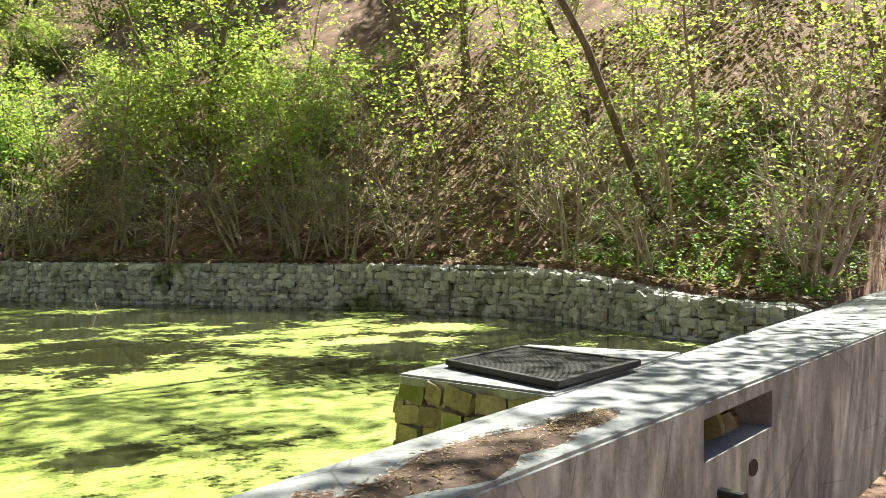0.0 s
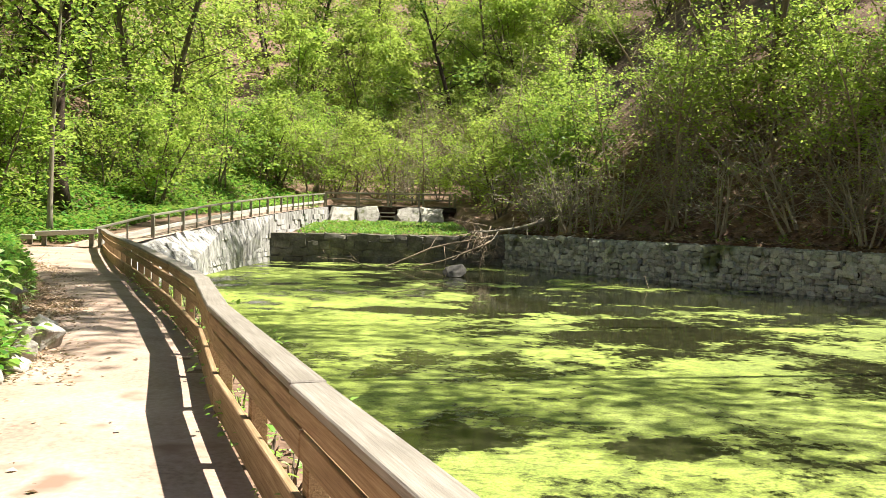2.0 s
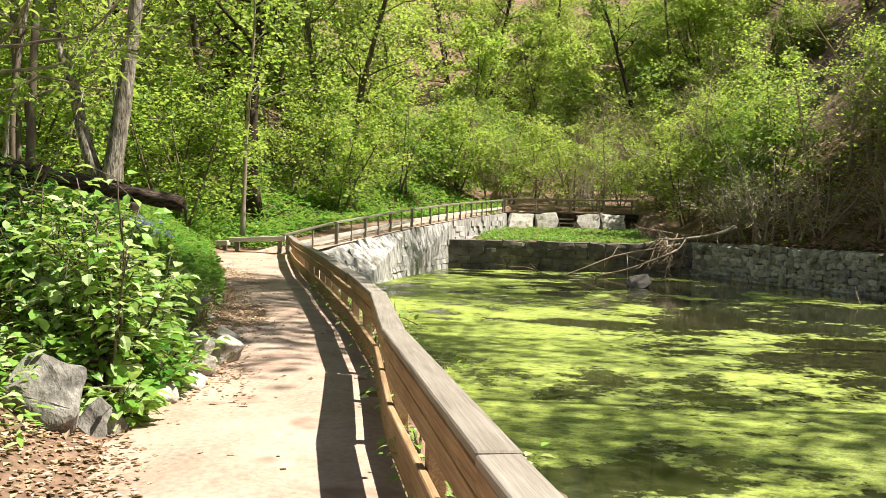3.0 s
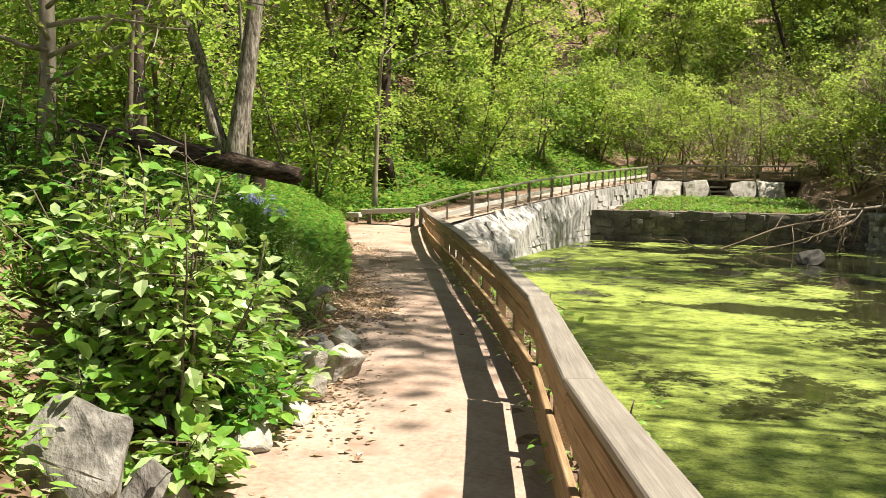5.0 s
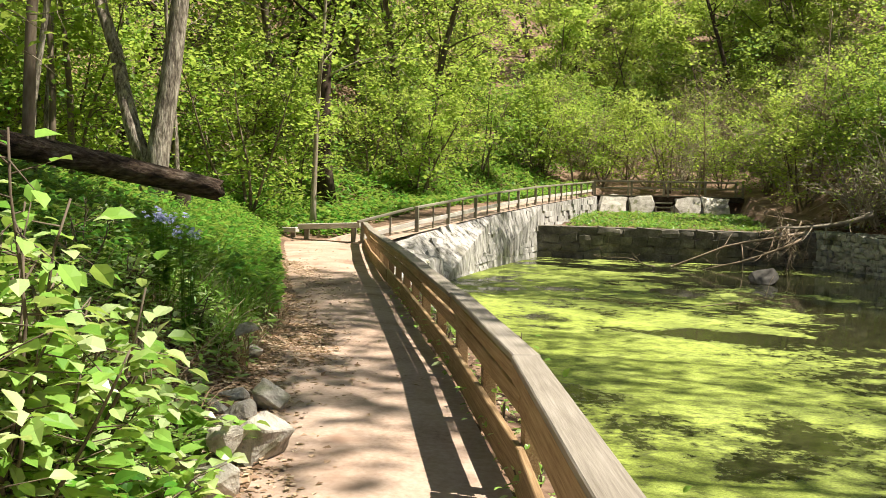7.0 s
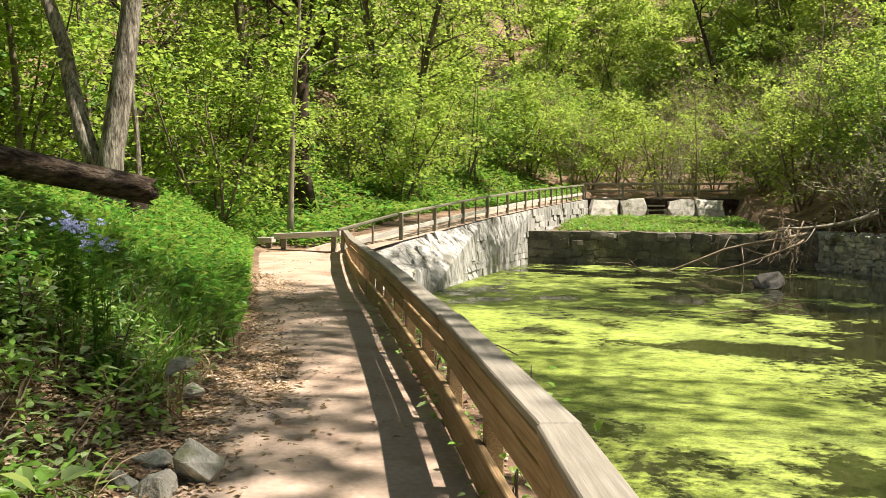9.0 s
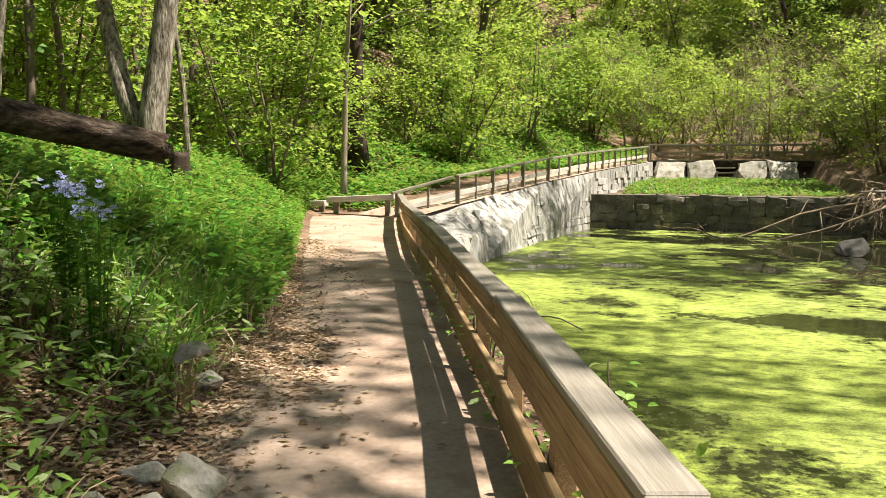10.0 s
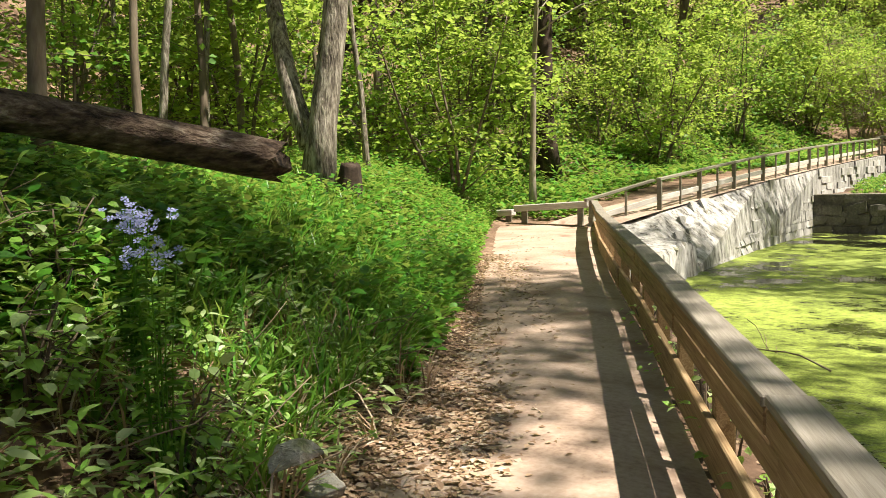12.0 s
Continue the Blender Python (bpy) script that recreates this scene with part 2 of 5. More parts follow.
def pond_material():
    m, nt, bsdf, geo = material("duckweed_water", 0.6)
    pos = geo.outputs["Position"]
    big = tex_noise(nt, pos, 0.16, 3, 0.5)
    mid = tex_noise(nt, pos, 0.75, 5, 0.6)
    fine = tex_noise(nt, pos, 7, 4, 0.7)
    f = maths(nt, "ADD", maths(nt, "ADD", maths(nt, "MULTIPLY", big, 0.35), maths(nt, "MULTIPLY", mid, 0.42)), maths(nt, "MULTIPLY", fine, 0.23))
    sep = nt.nodes.new("ShaderNodeSeparateXYZ")
    nt.links.new(pos, sep.inputs[0])
    # less weed far right: real open water, plus tree shade put into cover
    far_dark = nt.nodes.new("ShaderNodeMapRange")
    far_dark.inputs["From Min"].default_value, far_dark.inputs["From Max"].default_value = 6.5, 16.0
    far_dark.inputs["To Min"].default_value, far_dark.inputs["To Max"].default_value = -0.025, 0.072
    nt.links.new(maths(nt, "ADD", sep.outputs[0], maths(nt, "MULTIPLY", sep.outputs[1], 0.5)), far_dark.inputs[0])
    f = maths(nt, "SUBTRACT", f, far_dark.outputs[0])
    # gaps of open water that the wind has left
    rag = tex_noise(nt, pos, 1.4, 5, 0.65)
    for cx, cy, rx, ry in ((3.0, 5.9, 2.5, 1.6), (2.0, 12.6, 3.0, 0.75), (4.6, 1.4, 0.8, 0.5), (11.5, 6.5, 1.1, 0.6), (2.6, 1.6, 1.0, 0.6), (6.0, 13.5, 2.6, 1.2), (6.9, 3.8, 0.6, 0.4), (9.5, 16.0, 3.0, 2.0)):
        dx = maths(nt, "DIVIDE", maths(nt, "SUBTRACT", sep.outputs[0], cx), rx)
        dy = maths(nt, "DIVIDE", maths(nt, "SUBTRACT", sep.outputs[1], cy), ry)
        r2 = maths(nt, "ADD", maths(nt, "ADD", maths(nt, "MULTIPLY", dx, dx), maths(nt, "MULTIPLY", dy, dy)), maths(nt, "MULTIPLY", rag, 2.2))
        hole = ramp(nt, maths(nt, "MULTIPLY", r2, 0.4), [(0.5, (1, 1, 1)), (0.85, (0, 0, 0))])
        f = maths(nt, "SUBTRACT", f, maths(nt, "MULTIPLY", hole, 0.085))
    cover = ramp(nt, f, [(0.45, (0, 0, 0)), (0.5, (1, 1, 1))])
    speck = tex_noise(nt, pos, 42, 3, 0.7)
    green = ramp(nt, maths(nt, "ADD", maths(nt, "MULTIPLY", speck, 0.5), maths(nt, "MULTIPLY", mid, 0.5)),
                 [(0.32, (0.06, 0.075, 0.016)), (0.42, (0.17, 0.215, 0.035)), (0.53, (0.29, 0.365, 0.065)), (0.7, (0.44, 0.5, 0.17))])
    # random olive patches: dappled shade on the weed, put into its colour
    thin = ramp(nt, tex_noise(nt, pos, 0.42, 4, 0.65), [(0.48, (0, 0, 0)), (0.62, (0.75, 0.75, 0.75))])
    green = mixc(nt, thin, green, ramp(nt, speck, [(0.38, (0.05, 0.07, 0.018)), (0.6, (0.2, 0.26, 0.045))]))
    # fine dark crinkles between the floating leaves
    crinkle = ramp(nt, tex_noise(nt, pos, 9, 6, 0.75, (0.7, 1.3, 1)), [(0.4, (0.75, 0.75, 0.75)), (0.5, (0, 0, 0))])
    green = mixc(nt, crinkle, green, (0.075, 0.09, 0.022))
    murk = ramp(nt, fine, [(0.35, (0.01, 0.012, 0.006)), (0.65, (0.045, 0.048, 0.02))])
    nt.links.new(mixc(nt, cover, murk, green), bsdf.inputs["Base Color"])
    nt.links.new(ramp(nt, cover, [(0, (0.07, 0.07, 0.07)), (1, (0.75, 0.75, 0.75))]), bsdf.inputs["Roughness"])
    bump(nt, bsdf, maths(nt, "MULTIPLY", cover, maths(nt, "ADD", speck, 0.5)), 0.5, 0.012)
    return m


POND = pond_material()

# ---- building helpers ----


def mesh_of(name, verts, faces, mat, smooth=False):
    me = bpy.data.meshes.new(name)
    me.from_pydata([tuple(v) for v in verts], [], [tuple(f) for f in faces])
    me.materials.append(mat)
    if smooth:
        me.polygons.foreach_set("use_smooth", [True] * len(me.polygons))
    me.update()
    return me


def put(name, me, parent=None, m=None, label="", category="", group="", kind=""):
    ob = new(name, me)
    if parent is not None:
        ob.parent = parent
    if m is not None:
        ob.matrix_basis = m
    return tagged(ob, label, category, group, kind)


def part(name, bm, mat, parent, label="", m=None):
    me = bpy.data.meshes.new(name)
    bm.to_mesh(me)
    bm.free()
    me.materials.append(mat)
    return put(name, me, parent, m, label)


def board_mesh(name, length, width, thick, mat, bevel=0.006):
    """A sawn board along x, its middle at the origin."""
    bm = bmesh.new()
    bmesh.ops.create_cube(bm, size=1, matrix=Matrix.Diagonal((length, width, thick, 1)))
    bmesh.ops.bevel(bm, geom=bm.edges[:], offset=bevel, segments=1, affect="EDGES")
    me = bpy.data.meshes.new(name)
    bm.to_mesh(me)
    bm.free()
    me.materials.append(mat)
    return me


def along(a, b, up=(0, 0, 1)):
    """The pose halfway between a and b, its x axis from a to b."""
    a, b = Vector(a), Vector(b)
    x = (b - a).normalized()
    y = Vector(up).cross(x).normalized()
    z = x.cross(y)
    m = Matrix((x, y, z)).transposed().to_4x4()
    m.translation = (a + b) / 2
    return m


def tube(points, radii, sides=6):
    """Verts and faces of a tapered limb through the points."""
    verts, faces = [], []
    pts = [Vector(p) for p in points]
    for i, p in enumerate(pts):
        d = (pts[min(i + 1, len(pts) - 1)] - pts[max(i - 1, 0)]).normalized()
        u = d.orthogonal().normalized()
        v = d.cross(u)
        for k in range(sides):
            a = 2 * math.pi * k / sides
            verts.append(p + (u * math.cos(a) + v * math.sin(a)) * radii[i])
    for i in range(len(pts) - 1):
        for k in range(sides):
            j = (k + 1) % sides
            faces.append((i * sides + k, i * sides + j, (i + 1) * sides + j, (i + 1) * sides + k))
    faces.append(tuple(range(sides - 1, -1, -1)))
    faces.append(tuple((len(pts) - 1) * sides + k for k in range(sides)))
    return verts, faces


def gather(pieces):
    verts, faces = [], []
    for v, f in pieces:
        n = len(verts)
        verts.extend(v)
        faces.extend(tuple(i + n for i in q) for q in f)
    return verts, faces


def leaves(rng, centres, size, spread, droop=0.25, flat=0.3, shape=0.45, lie=0.5, layer=1.0):
    """Leaf blades, each a folded diamond, one for each centre."""
    n = len(centres)
    c = np.asarray(centres) + rng.normal(0, 1, (n, 3)) * spread * np.array([1, 1, layer])
    d = rng.normal(0, 1, (n, 3))
    d[:, 2] = d[:, 2] * lie - droop
    d /= np.linalg.norm(d, axis=1)[:, None]
    up = rng.normal(0, 1, (n, 3)) * (1 - flat) + np.array([0, 0, 1.0])
    s = np.cross(d, up)
    s /= np.linalg.norm(s, axis=1)[:, None] + 1e-9
    nrm = np.cross(s, d)
    L = (size * rng.uniform(0.6, 1.4, n))[:, None]
    a = c
    b = c + d * L * 0.45 + s * L * shape + nrm * L * 0.12
    e = c + d * L
    f = c + d * L * 0.45 - s * L * shape + nrm * L * 0.12
    verts = np.stack([a, b, e, f], 1).reshape(-1, 3)
    k = np.arange(n)[:, None] * 4
    faces = np.concatenate([k + [0, 1, 2], k + [0, 2, 3]])
    return verts.tolist(), faces.tolist()


def limb(rng, start, way, length, r0, r1, bend=0.15, steps=5):
    pts, p, d = [Vector(start)], Vector(start), Vector(way).normalized()
    for i in range(steps):
        d = (d + Vector(rng.normal(0, bend, 3))).normalized()
        p = p + d * (length / steps)
        pts.append(p.copy())
    return pts, [r0 + (r1 - r0) * i / steps for i in range(steps + 1)]


def tree(seed, height, trunk_r, base, reach, count, leaf, bark, leafmat, stems=1, limbs=14, sub=4, rise=0.5, lean=(0, 0), density=1.0, name="tree"):
    """A tree: tapered stems, limbs and twigs, and a crown of single leaves along them."""
    rng = np.random.default_rng(seed)
    wood, tips = [], []
    for s in range(stems):
        start = Vector(rng.normal(0, 0.12 * (stems > 1), 3))
        start.z = -0.25
        way = Vector((lean[0] + rng.normal(0, 0.05 + 0.26 * (stems > 1)), lean[1] + rng.normal(0, 0.05 + 0.26 * (stems > 1)), 1))
        h = height * rng.uniform(0.75, 1) if stems > 1 else height
        pts, rad = limb(rng, start, way, h, trunk_r, trunk_r * 0.12, 0.06, 9)
        rad[0] *= 1.35
        wood.append(tube(pts, rad, 8))
        n = max(3, limbs // stems)
        for i in range(n):
            f = base + (1 - base) * (i + rng.uniform(0, 1)) / n
            q = f * 9
            k = min(int(q), 8)
            p = pts[k].lerp(pts[k + 1], q - k)
            a = rng.uniform(0, 2 * math.pi)
            size = reach * (1.15 - 0.75 * (f - base) / (1 - base)) * rng.uniform(0.6, 1.15)
            d = Vector((math.cos(a), math.sin(a), rise + rng.uniform(-0.2, 0.4)))
            lp, lr = limb(rng, p, d, size, trunk_r * 0.38 * (1.1 - f), 0.006, 0.16, 5)
            wood.append(tube(lp, lr, 4))
            for j in range(sub):
                t = rng.uniform(0.25, 1) * 5
                kk = min(int(t), 4)
                sp = lp[kk].lerp(lp[kk + 1], t - kk)
                sd = (lp[kk + 1] - lp[kk]).normalized() + Vector(rng.normal(0, 0.6, 3))
                tp, tr = limb(rng, sp, sd, size * rng.uniform(0.25, 0.5), max(0.009, lr[kk] * 0.5), 0.005, 0.25, 2)
                wood.append(tube(tp, tr, 3))
                tips.extend(tp)
            tips.extend(lp[2:])
    centres = np.array([tuple(tips[i]) for i in rng.integers(0, len(tips), int(count * density))])
    root = new(name)
    put("trunk", mesh_of("trunk", *gather(wood), bark, True), root)
    if count:
        put("crown", mesh_of("crown", *leaves(rng, centres, leaf, reach * 0.12, 0.2, 0.6, 0.45, 0.35, 0.4), leafmat), root)
    return root


# ---- lie of the land ----
RAIL_JOINTS = [(2.4, -6.1), (2.26, -5.65), (1.452, -3.195), (0.667, -0.7), (0.108, 1.525), (-0.735, 4.04), (-1.6, 6.4)]
RAIL = RAIL_JOINTS + [(-2.02, 7.6), (-3.17, 10.6), (-5.06, 15.6), (-6.35, 19.3)]
FENCE = [(-6.35, 19.3, 0.0), (-5.45, 19.6, 0.3), (-4.0, 26.0, 0.85), (-2.9, 31.5, 1.2), (-1.3, 42.0, 1.65)]
GABION = [(7.2, 31.2), (9.6, 26.3), (12.4, 21.6), (14.6, 18.2), (16.5, 14.6), (17.8, 11.2), (18.0, 7.7), (17.0, 4.6), (16.6, 1.0)]
DAM_FAR = [(2.0, -3.4), (26.0, 3.15)]
DAM_NEAR = [(2.35, -4.14), (26.0, 0.9)]
WATER = -0.8
WALL_FOOT = [(-4.4, 16.0), (-4.1, 19.0), (-3.75, 24.0), (-2.9, 30.6), (-0.9, 42.0)]
WALL_TOP = [(-5.95, 19.1, 0.12), (-5.12, 20.5, 0.38), (-3.84, 26.0, 0.86), (-2.75, 31.5, 1.21), (-1.05, 42.0, 1.66)]
SHORE = [(2.45, -3.35), (2.1, -2.4), (1.6, -0.7), (1.0, 1.0), (0.5, 2.4), (-0.1, 4.0), (-0.66, 5.4), (-1.42, 7.4), (-2.6, 10.6), (-4.05, 15.0), (-4.2, 19.0), (-3.75, 24.0), (-2.9, 30.6)]
POND_EDGE = SHORE + [(3.0, 30.7)] + GABION + [(16.6, 0.6), (9.8, -1.27), (4.9, -2.6)]
EDGE_LEFT = [(0.2, -9.0), (-0.1, -4.5), (-0.45, -2.04), (-0.95, -0.56), (-1.5, 1.6), (-2.13, 3.9), (-2.74, 5.9), (-3.85, 8.7), (-5.65, 12.7), (-8.2, 18.6), (-9.4, 22.0)]


def at_y(line, y):
    line = sorted(line, key=lambda q: q[1])
    return float(np.interp(y, [q[1] for q in line], [q[0] for q in line]))


def inside(poly, X, Y):
    hit = np.zeros(X.shape, bool)
    for (x0, y0), (x1, y1) in zip(poly, poly[1:] + poly[:1]):
        if y0 == y1:
            continue
        c = ((y0 > Y) != (y1 > Y)) & (X < (x1 - x0) * (Y - y0) / (y1 - y0) + x0)
        hit ^= c
    return hit


def dist_line(line, X, Y):
    best = np.full(X.shape, 1e9)
    for (x0, y0), (x1, y1) in zip(line, line[1:]):
        dx, dy = x1 - x0, y1 - y0
        t = np.clip(((X - x0) * dx + (Y - y0) * dy) / (dx * dx + dy * dy), 0, 1)
        best = np.minimum(best, np.hypot(X - x0 - t * dx, Y - y0 - t * dy))
    return best


def ease(a, b, v):
    t = np.clip((v - a) / (b - a), 0, 1)
    return t * t * (3 - 2 * t)


LEFT_LINE = [(2.0, -40.0)] + EDGE_LEFT + [(-9.0, 27.0), (-6.0, 36.0), (-3.8, 43.0), (-2.0, 60.0), (0.0, 160.0)]
RIGHT_LINE = [(40.0, -160.0), (30.0, -20.0), (21.0, 0.6)] + GABION[::-1] + [(6.6, 33.0), (6.2, 42.0), (7.0, 60.0), (14.0, 160.0)]
ALONG_Y = [-200, 12, 19, 26, 31.5, 42, 60, 200]
ALONG_Z = [0, 0, 0.1, 0.85, 1.2, 1.65, 4.2, 62]


def land(X, Y):
    """Height of the ground at the places X, Y."""
    X, Y = np.asarray(X, float), np.asarray(Y, float)
    base = np.interp(Y, ALONG_Y, ALONG_Z)
    lx = np.interp(Y, [q[1] for q in LEFT_LINE], [q[0] for q in LEFT_LINE])
    rx = np.interp(Y, [q[1] for q in sorted(RIGHT_LINE, key=lambda q: q[1])], [q[0] for q in sorted(RIGHT_LINE, key=lambda q: q[1])])
    dl = np.where(X < lx, dist_line(LEFT_LINE, X, Y), 0)
    dr = np.where(X > rx, dist_line(RIGHT_LINE, X, Y), 0)
    bumps = 0.10 * np.sin(X * 1.3 + Y * 0.7) * np.sin(Y * 1.1 - X * 0.4) + 0.2 * np.sin(X * 0.31 + 1) * np.sin(Y * 0.27)
    left = 0.85 * ease(0, 2.0, dl) + 0.17 * np.maximum(dl - 1.4, 0) + 0.42 * np.maximum(dl - 10, 0) + 0.18 * np.clip(dl - 1.5, 0, 5) * ease(10, 6, Y) + 0.35 * np.exp(-((X + 6.4) ** 2 + (Y - 3.6) ** 2) / 1.6) + bumps * ease(0.4, 3, dl)
    left = np.minimum(left, 26 + 0.05 * dl)
    right = 0.12 * dr + 0.72 * np.maximum(dr - 1.2, 0) + bumps * ease(1, 3, dr)
    right = np.minimum(right, 24 + 0.05 * dr)
    top = np.where(Y < 33, 0.55 - 0.5 * ease(9, 1, Y), np.where(Y < 42, np.interp(Y, [33, 42], [0.5, 1.65]), base))
    # inside the valley floor: path level left of the shore, the upper basin past the far wall
    z = base + left
    z = np.where(X > rx, np.minimum(top, base + 0.6) + right, z)
    shore = np.interp(Y, [q[1] for q in SHORE] + [42], [q[0] for q in SHORE] + [-0.9])
    floor = (X > shore - 0.1) & (X <= rx) & (Y > 30.6)
    z = np.where(floor, np.where(Y < 43, 0.35 + 0.05 * np.maximum(Y - 31, 0), base - 0.3), z)
    wet = inside(POND_EDGE, X, Y)
    z = np.where(wet | (dist_line(POND_EDGE + POND_EDGE[:1], X, Y) < 0.42), -1.5, z)
    z = np.where(inside(WALL_FOOT + [q[:2] for q in WALL_TOP[::-1]], X, Y) | (dist_line([q[:2] for q in WALL_TOP], X, Y) < 0.2), np.minimum(z, -1.0), z)
    # below the dam on its outer side
    ax = np.interp(X, [q[0] for q in DAM_NEAR], [q[1] for q in DAM_NEAR])
    fx = np.interp(X, [q[0] for q in DAM_FAR], [q[1] for q in DAM_FAR])
    z = np.where((Y > ax - 0.05) & (Y < fx + 0.05) & (X > 2.3) & (X < 25.8), -1.5, z)
    low = (Y < ax + 0.35) & (X > 2.6) & (X < 30)
    z = np.where(low, np.minimum(z, -1.9 * ease(2.6, 5.0, X)), z)
    return z


def axis_steps(lo, a, b, hi, fine, coarse):
    out = list(np.arange(a, b, fine))
    s, p = fine, a
    while p > lo:
        s = min(s * 1.12, coarse)
        p -= s
        out.insert(0, p)
    s, p = fine, out[-1]
    while p < hi:
        s = min(s * 1.12, coarse)
        p += s
        out.append(p)
    return np.array(out)


def build_ground():
    xs = axis_steps(-400, -12, 26, 400, 0.3, 20)
    ys = axis_steps(-400, -10, 46, 600, 0.3, 20)
    X, Y = np.meshgrid(xs, ys)
    Z = land(X, Y)
    nx, ny = len(xs), len(ys)
    verts = np.stack([X, Y, Z], -1).reshape(-1, 3)
    i = (np.arange(ny - 1)[:, None] * nx + np.arange(nx - 1)[None]).reshape(-1, 1)
    faces = np.concatenate([i, i + 1, i + 1 + nx, i + nx], 1)
    put("ground", mesh_of("ground", verts.tolist(), faces.tolist(), SOIL, True), label="brown leaf-littered woodland soil rising into hillsides", category="ground", kind="structure")


def ground_z(x, y):
    return float(land(np.array([x]), np.array([y]))[0])


build_ground()

# water, one sheet inside the banks
bm = bmesh.new()
vs = [bm.verts.new((x, y, WATER)) for x, y in POND_EDGE]
bm.faces.new(vs)
water_ob = part("water", bm, POND, None)
tagged(water_ob, "still pond covered with bright green duckweed and dark gaps", "water", kind="structure")


def build_path():
    """The trodden path: a strip between the verge and the railing, slightly crowned."""
    verts, faces = [], []
    ys = np.arange(-14, 19.5, 0.4)
    m = 13
    for y in ys:
        x1 = at_y(RAIL, y) + 0.05 if y > -6 else 2.35
        x0 = at_y(EDGE_LEFT, y) - 0.25
        for k in range(m):
            f = k / (m - 1)
            x = x0 + (x1 - x0) * f
            verts.append((x, y, float(np.interp(y, ALONG_Y, ALONG_Z)) + 0.012 + 0.03 * math.sin(f * math.pi) + 0.01 * math.sin(x * 5 + y * 3) - 0.05 * (k in (0,))))
    for j in range(len(ys) - 1):
        for k in range(m - 1):
            a = j * m + k
            faces.append((a, a + 1, a + 1 + m, a + m))
    put("path", mesh_of("path", verts, faces, PATHDIRT, True), label="pale trodden earth path with scattered dry leaves", category="path", kind="structure")


build_path()
# ---- walls ----


def strip_wall(name, line, z0s, z1s, thick, mat, batter=0.0):
    """A wall along the line of (x, y), its thickness to the left of the way, from z0s to z1s."""
    n = len(line)
    P = [Vector((x, y, 0)) for x, y in line]
    verts, faces = [], []
    for i, p in enumerate(P):
        d = (P[min(i + 1, n - 1)] - P[max(i - 1, 0)]).normalized()
        w = Vector((-d.y, d.x, 0))
        for off, z in ((0, z0s[i]), (batter, z1s[i]), (thick, z1s[i]), (thick, z0s[i])):
            verts.append(p + w * off + Vector((0, 0, z)))
    for i in range(n - 1):
        a, b = i * 4, i * 4 + 4
        for k in range(4):
            j = (k + 1) % 4
            faces.append((a + k, b + k, b + j, a + j))
    faces += [(0, 1, 2, 3), tuple(4 * (n - 1) + k for k in (3, 2, 1, 0))]
    return mesh_of(name, verts, faces, mat)


def resample(line, step):
    """Points at even steps along a polyline of any dimension."""
    P = [Vector(p) for p in line]
    out, left = [P[0].copy()], step
    for a, b in zip(P, P[1:]):
        L, s = (b - a).length, 0.0
        while L - s >= left:
            s += left
            out.append(a.lerp(b, s / L))
            left = step
        left -= L - s
    if left < step * 0.5:
        out.append(P[-1].copy())
    else:
        out[-1] = P[-1].copy()
    return out


def stone_mesh(name, seed, mat, rough=0.16, box=0.55):
    """An irregular stone in a unit box, between a block and a ball."""
    rng = np.random.default_rng(seed)
    bm = bmesh.new()
    bmesh.ops.create_cube(bm, size=2)
    bmesh.ops.subdivide_edges(bm, edges=bm.edges[:], cuts=1, use_grid_fill=True)
    for v in bm.verts:
        ball = v.co.normalized()
        v.co = (ball * (1 - box) + v.co * box * 0.85) * (1 + rng.normal(0, rough))
        v.co *= 0.5 / 0.9
    bmesh.ops.triangulate(bm, faces=bm.faces[:])
    me = bpy.data.meshes.new(name)
    bm.to_mesh(me)
    bm.free()
    me.materials.append(mat)
    return me


GABION_MESHES = [stone_mesh("stone", 10 + i, GABION_STONE, 0.12, 0.42) for i in range(8)]
BLOCK_MESHES = [stone_mesh("stone", 30 + i, WALL_STONE, 0.05, 0.9) for i in range(6)]
DARK_MESHES = [stone_mesh("stone", 40 + i, DARK_STONE, 0.12, 0.75) for i in range(6)]
MOSSY_MESHES = [stone_mesh("stone", 50 + i, MOSSY, 0.07, 0.85) for i in range(5)]


def face_stones(rng, parent, meshes, length, z0, z1, row, width, deep, y=0.0, gap=0.92, name="stone", turn=0.1):
    """Courses of stones on the local plane y, x from 0 to length; z1 may be a pair for a sloping top."""
    za, zb = z1 if isinstance(z1, tuple) else (z1, z1)
    z = z0
    while z < max(za, zb) - row * 0.4:
        h = row * rng.uniform(0.8, 1.2)
        x = -rng.uniform(0, width * 0.5)
        while x < length:
            w = width * rng.uniform(0.6, 1.5)
            cx = x + w / 2
            if 0 < cx < length and z + h * 0.6 < za + (zb - za) * cx / length:
                m = Matrix.LocRotScale((cx, y + rng.normal(0, deep * 0.12), z + h / 2 + rng.normal(0, row * 0.06)),
                                       Euler((rng.normal(0, turn), rng.normal(0, turn * 1.3), rng.normal(0, turn))), (w * gap * 1.06, deep, h * gap * 1.12 * rng.uniform(1 - turn, 1 + turn * 1.2)))
                put(name, meshes[rng.integers(len(meshes))], parent, m)
            x += w
        z += h


# ---- the dam ----


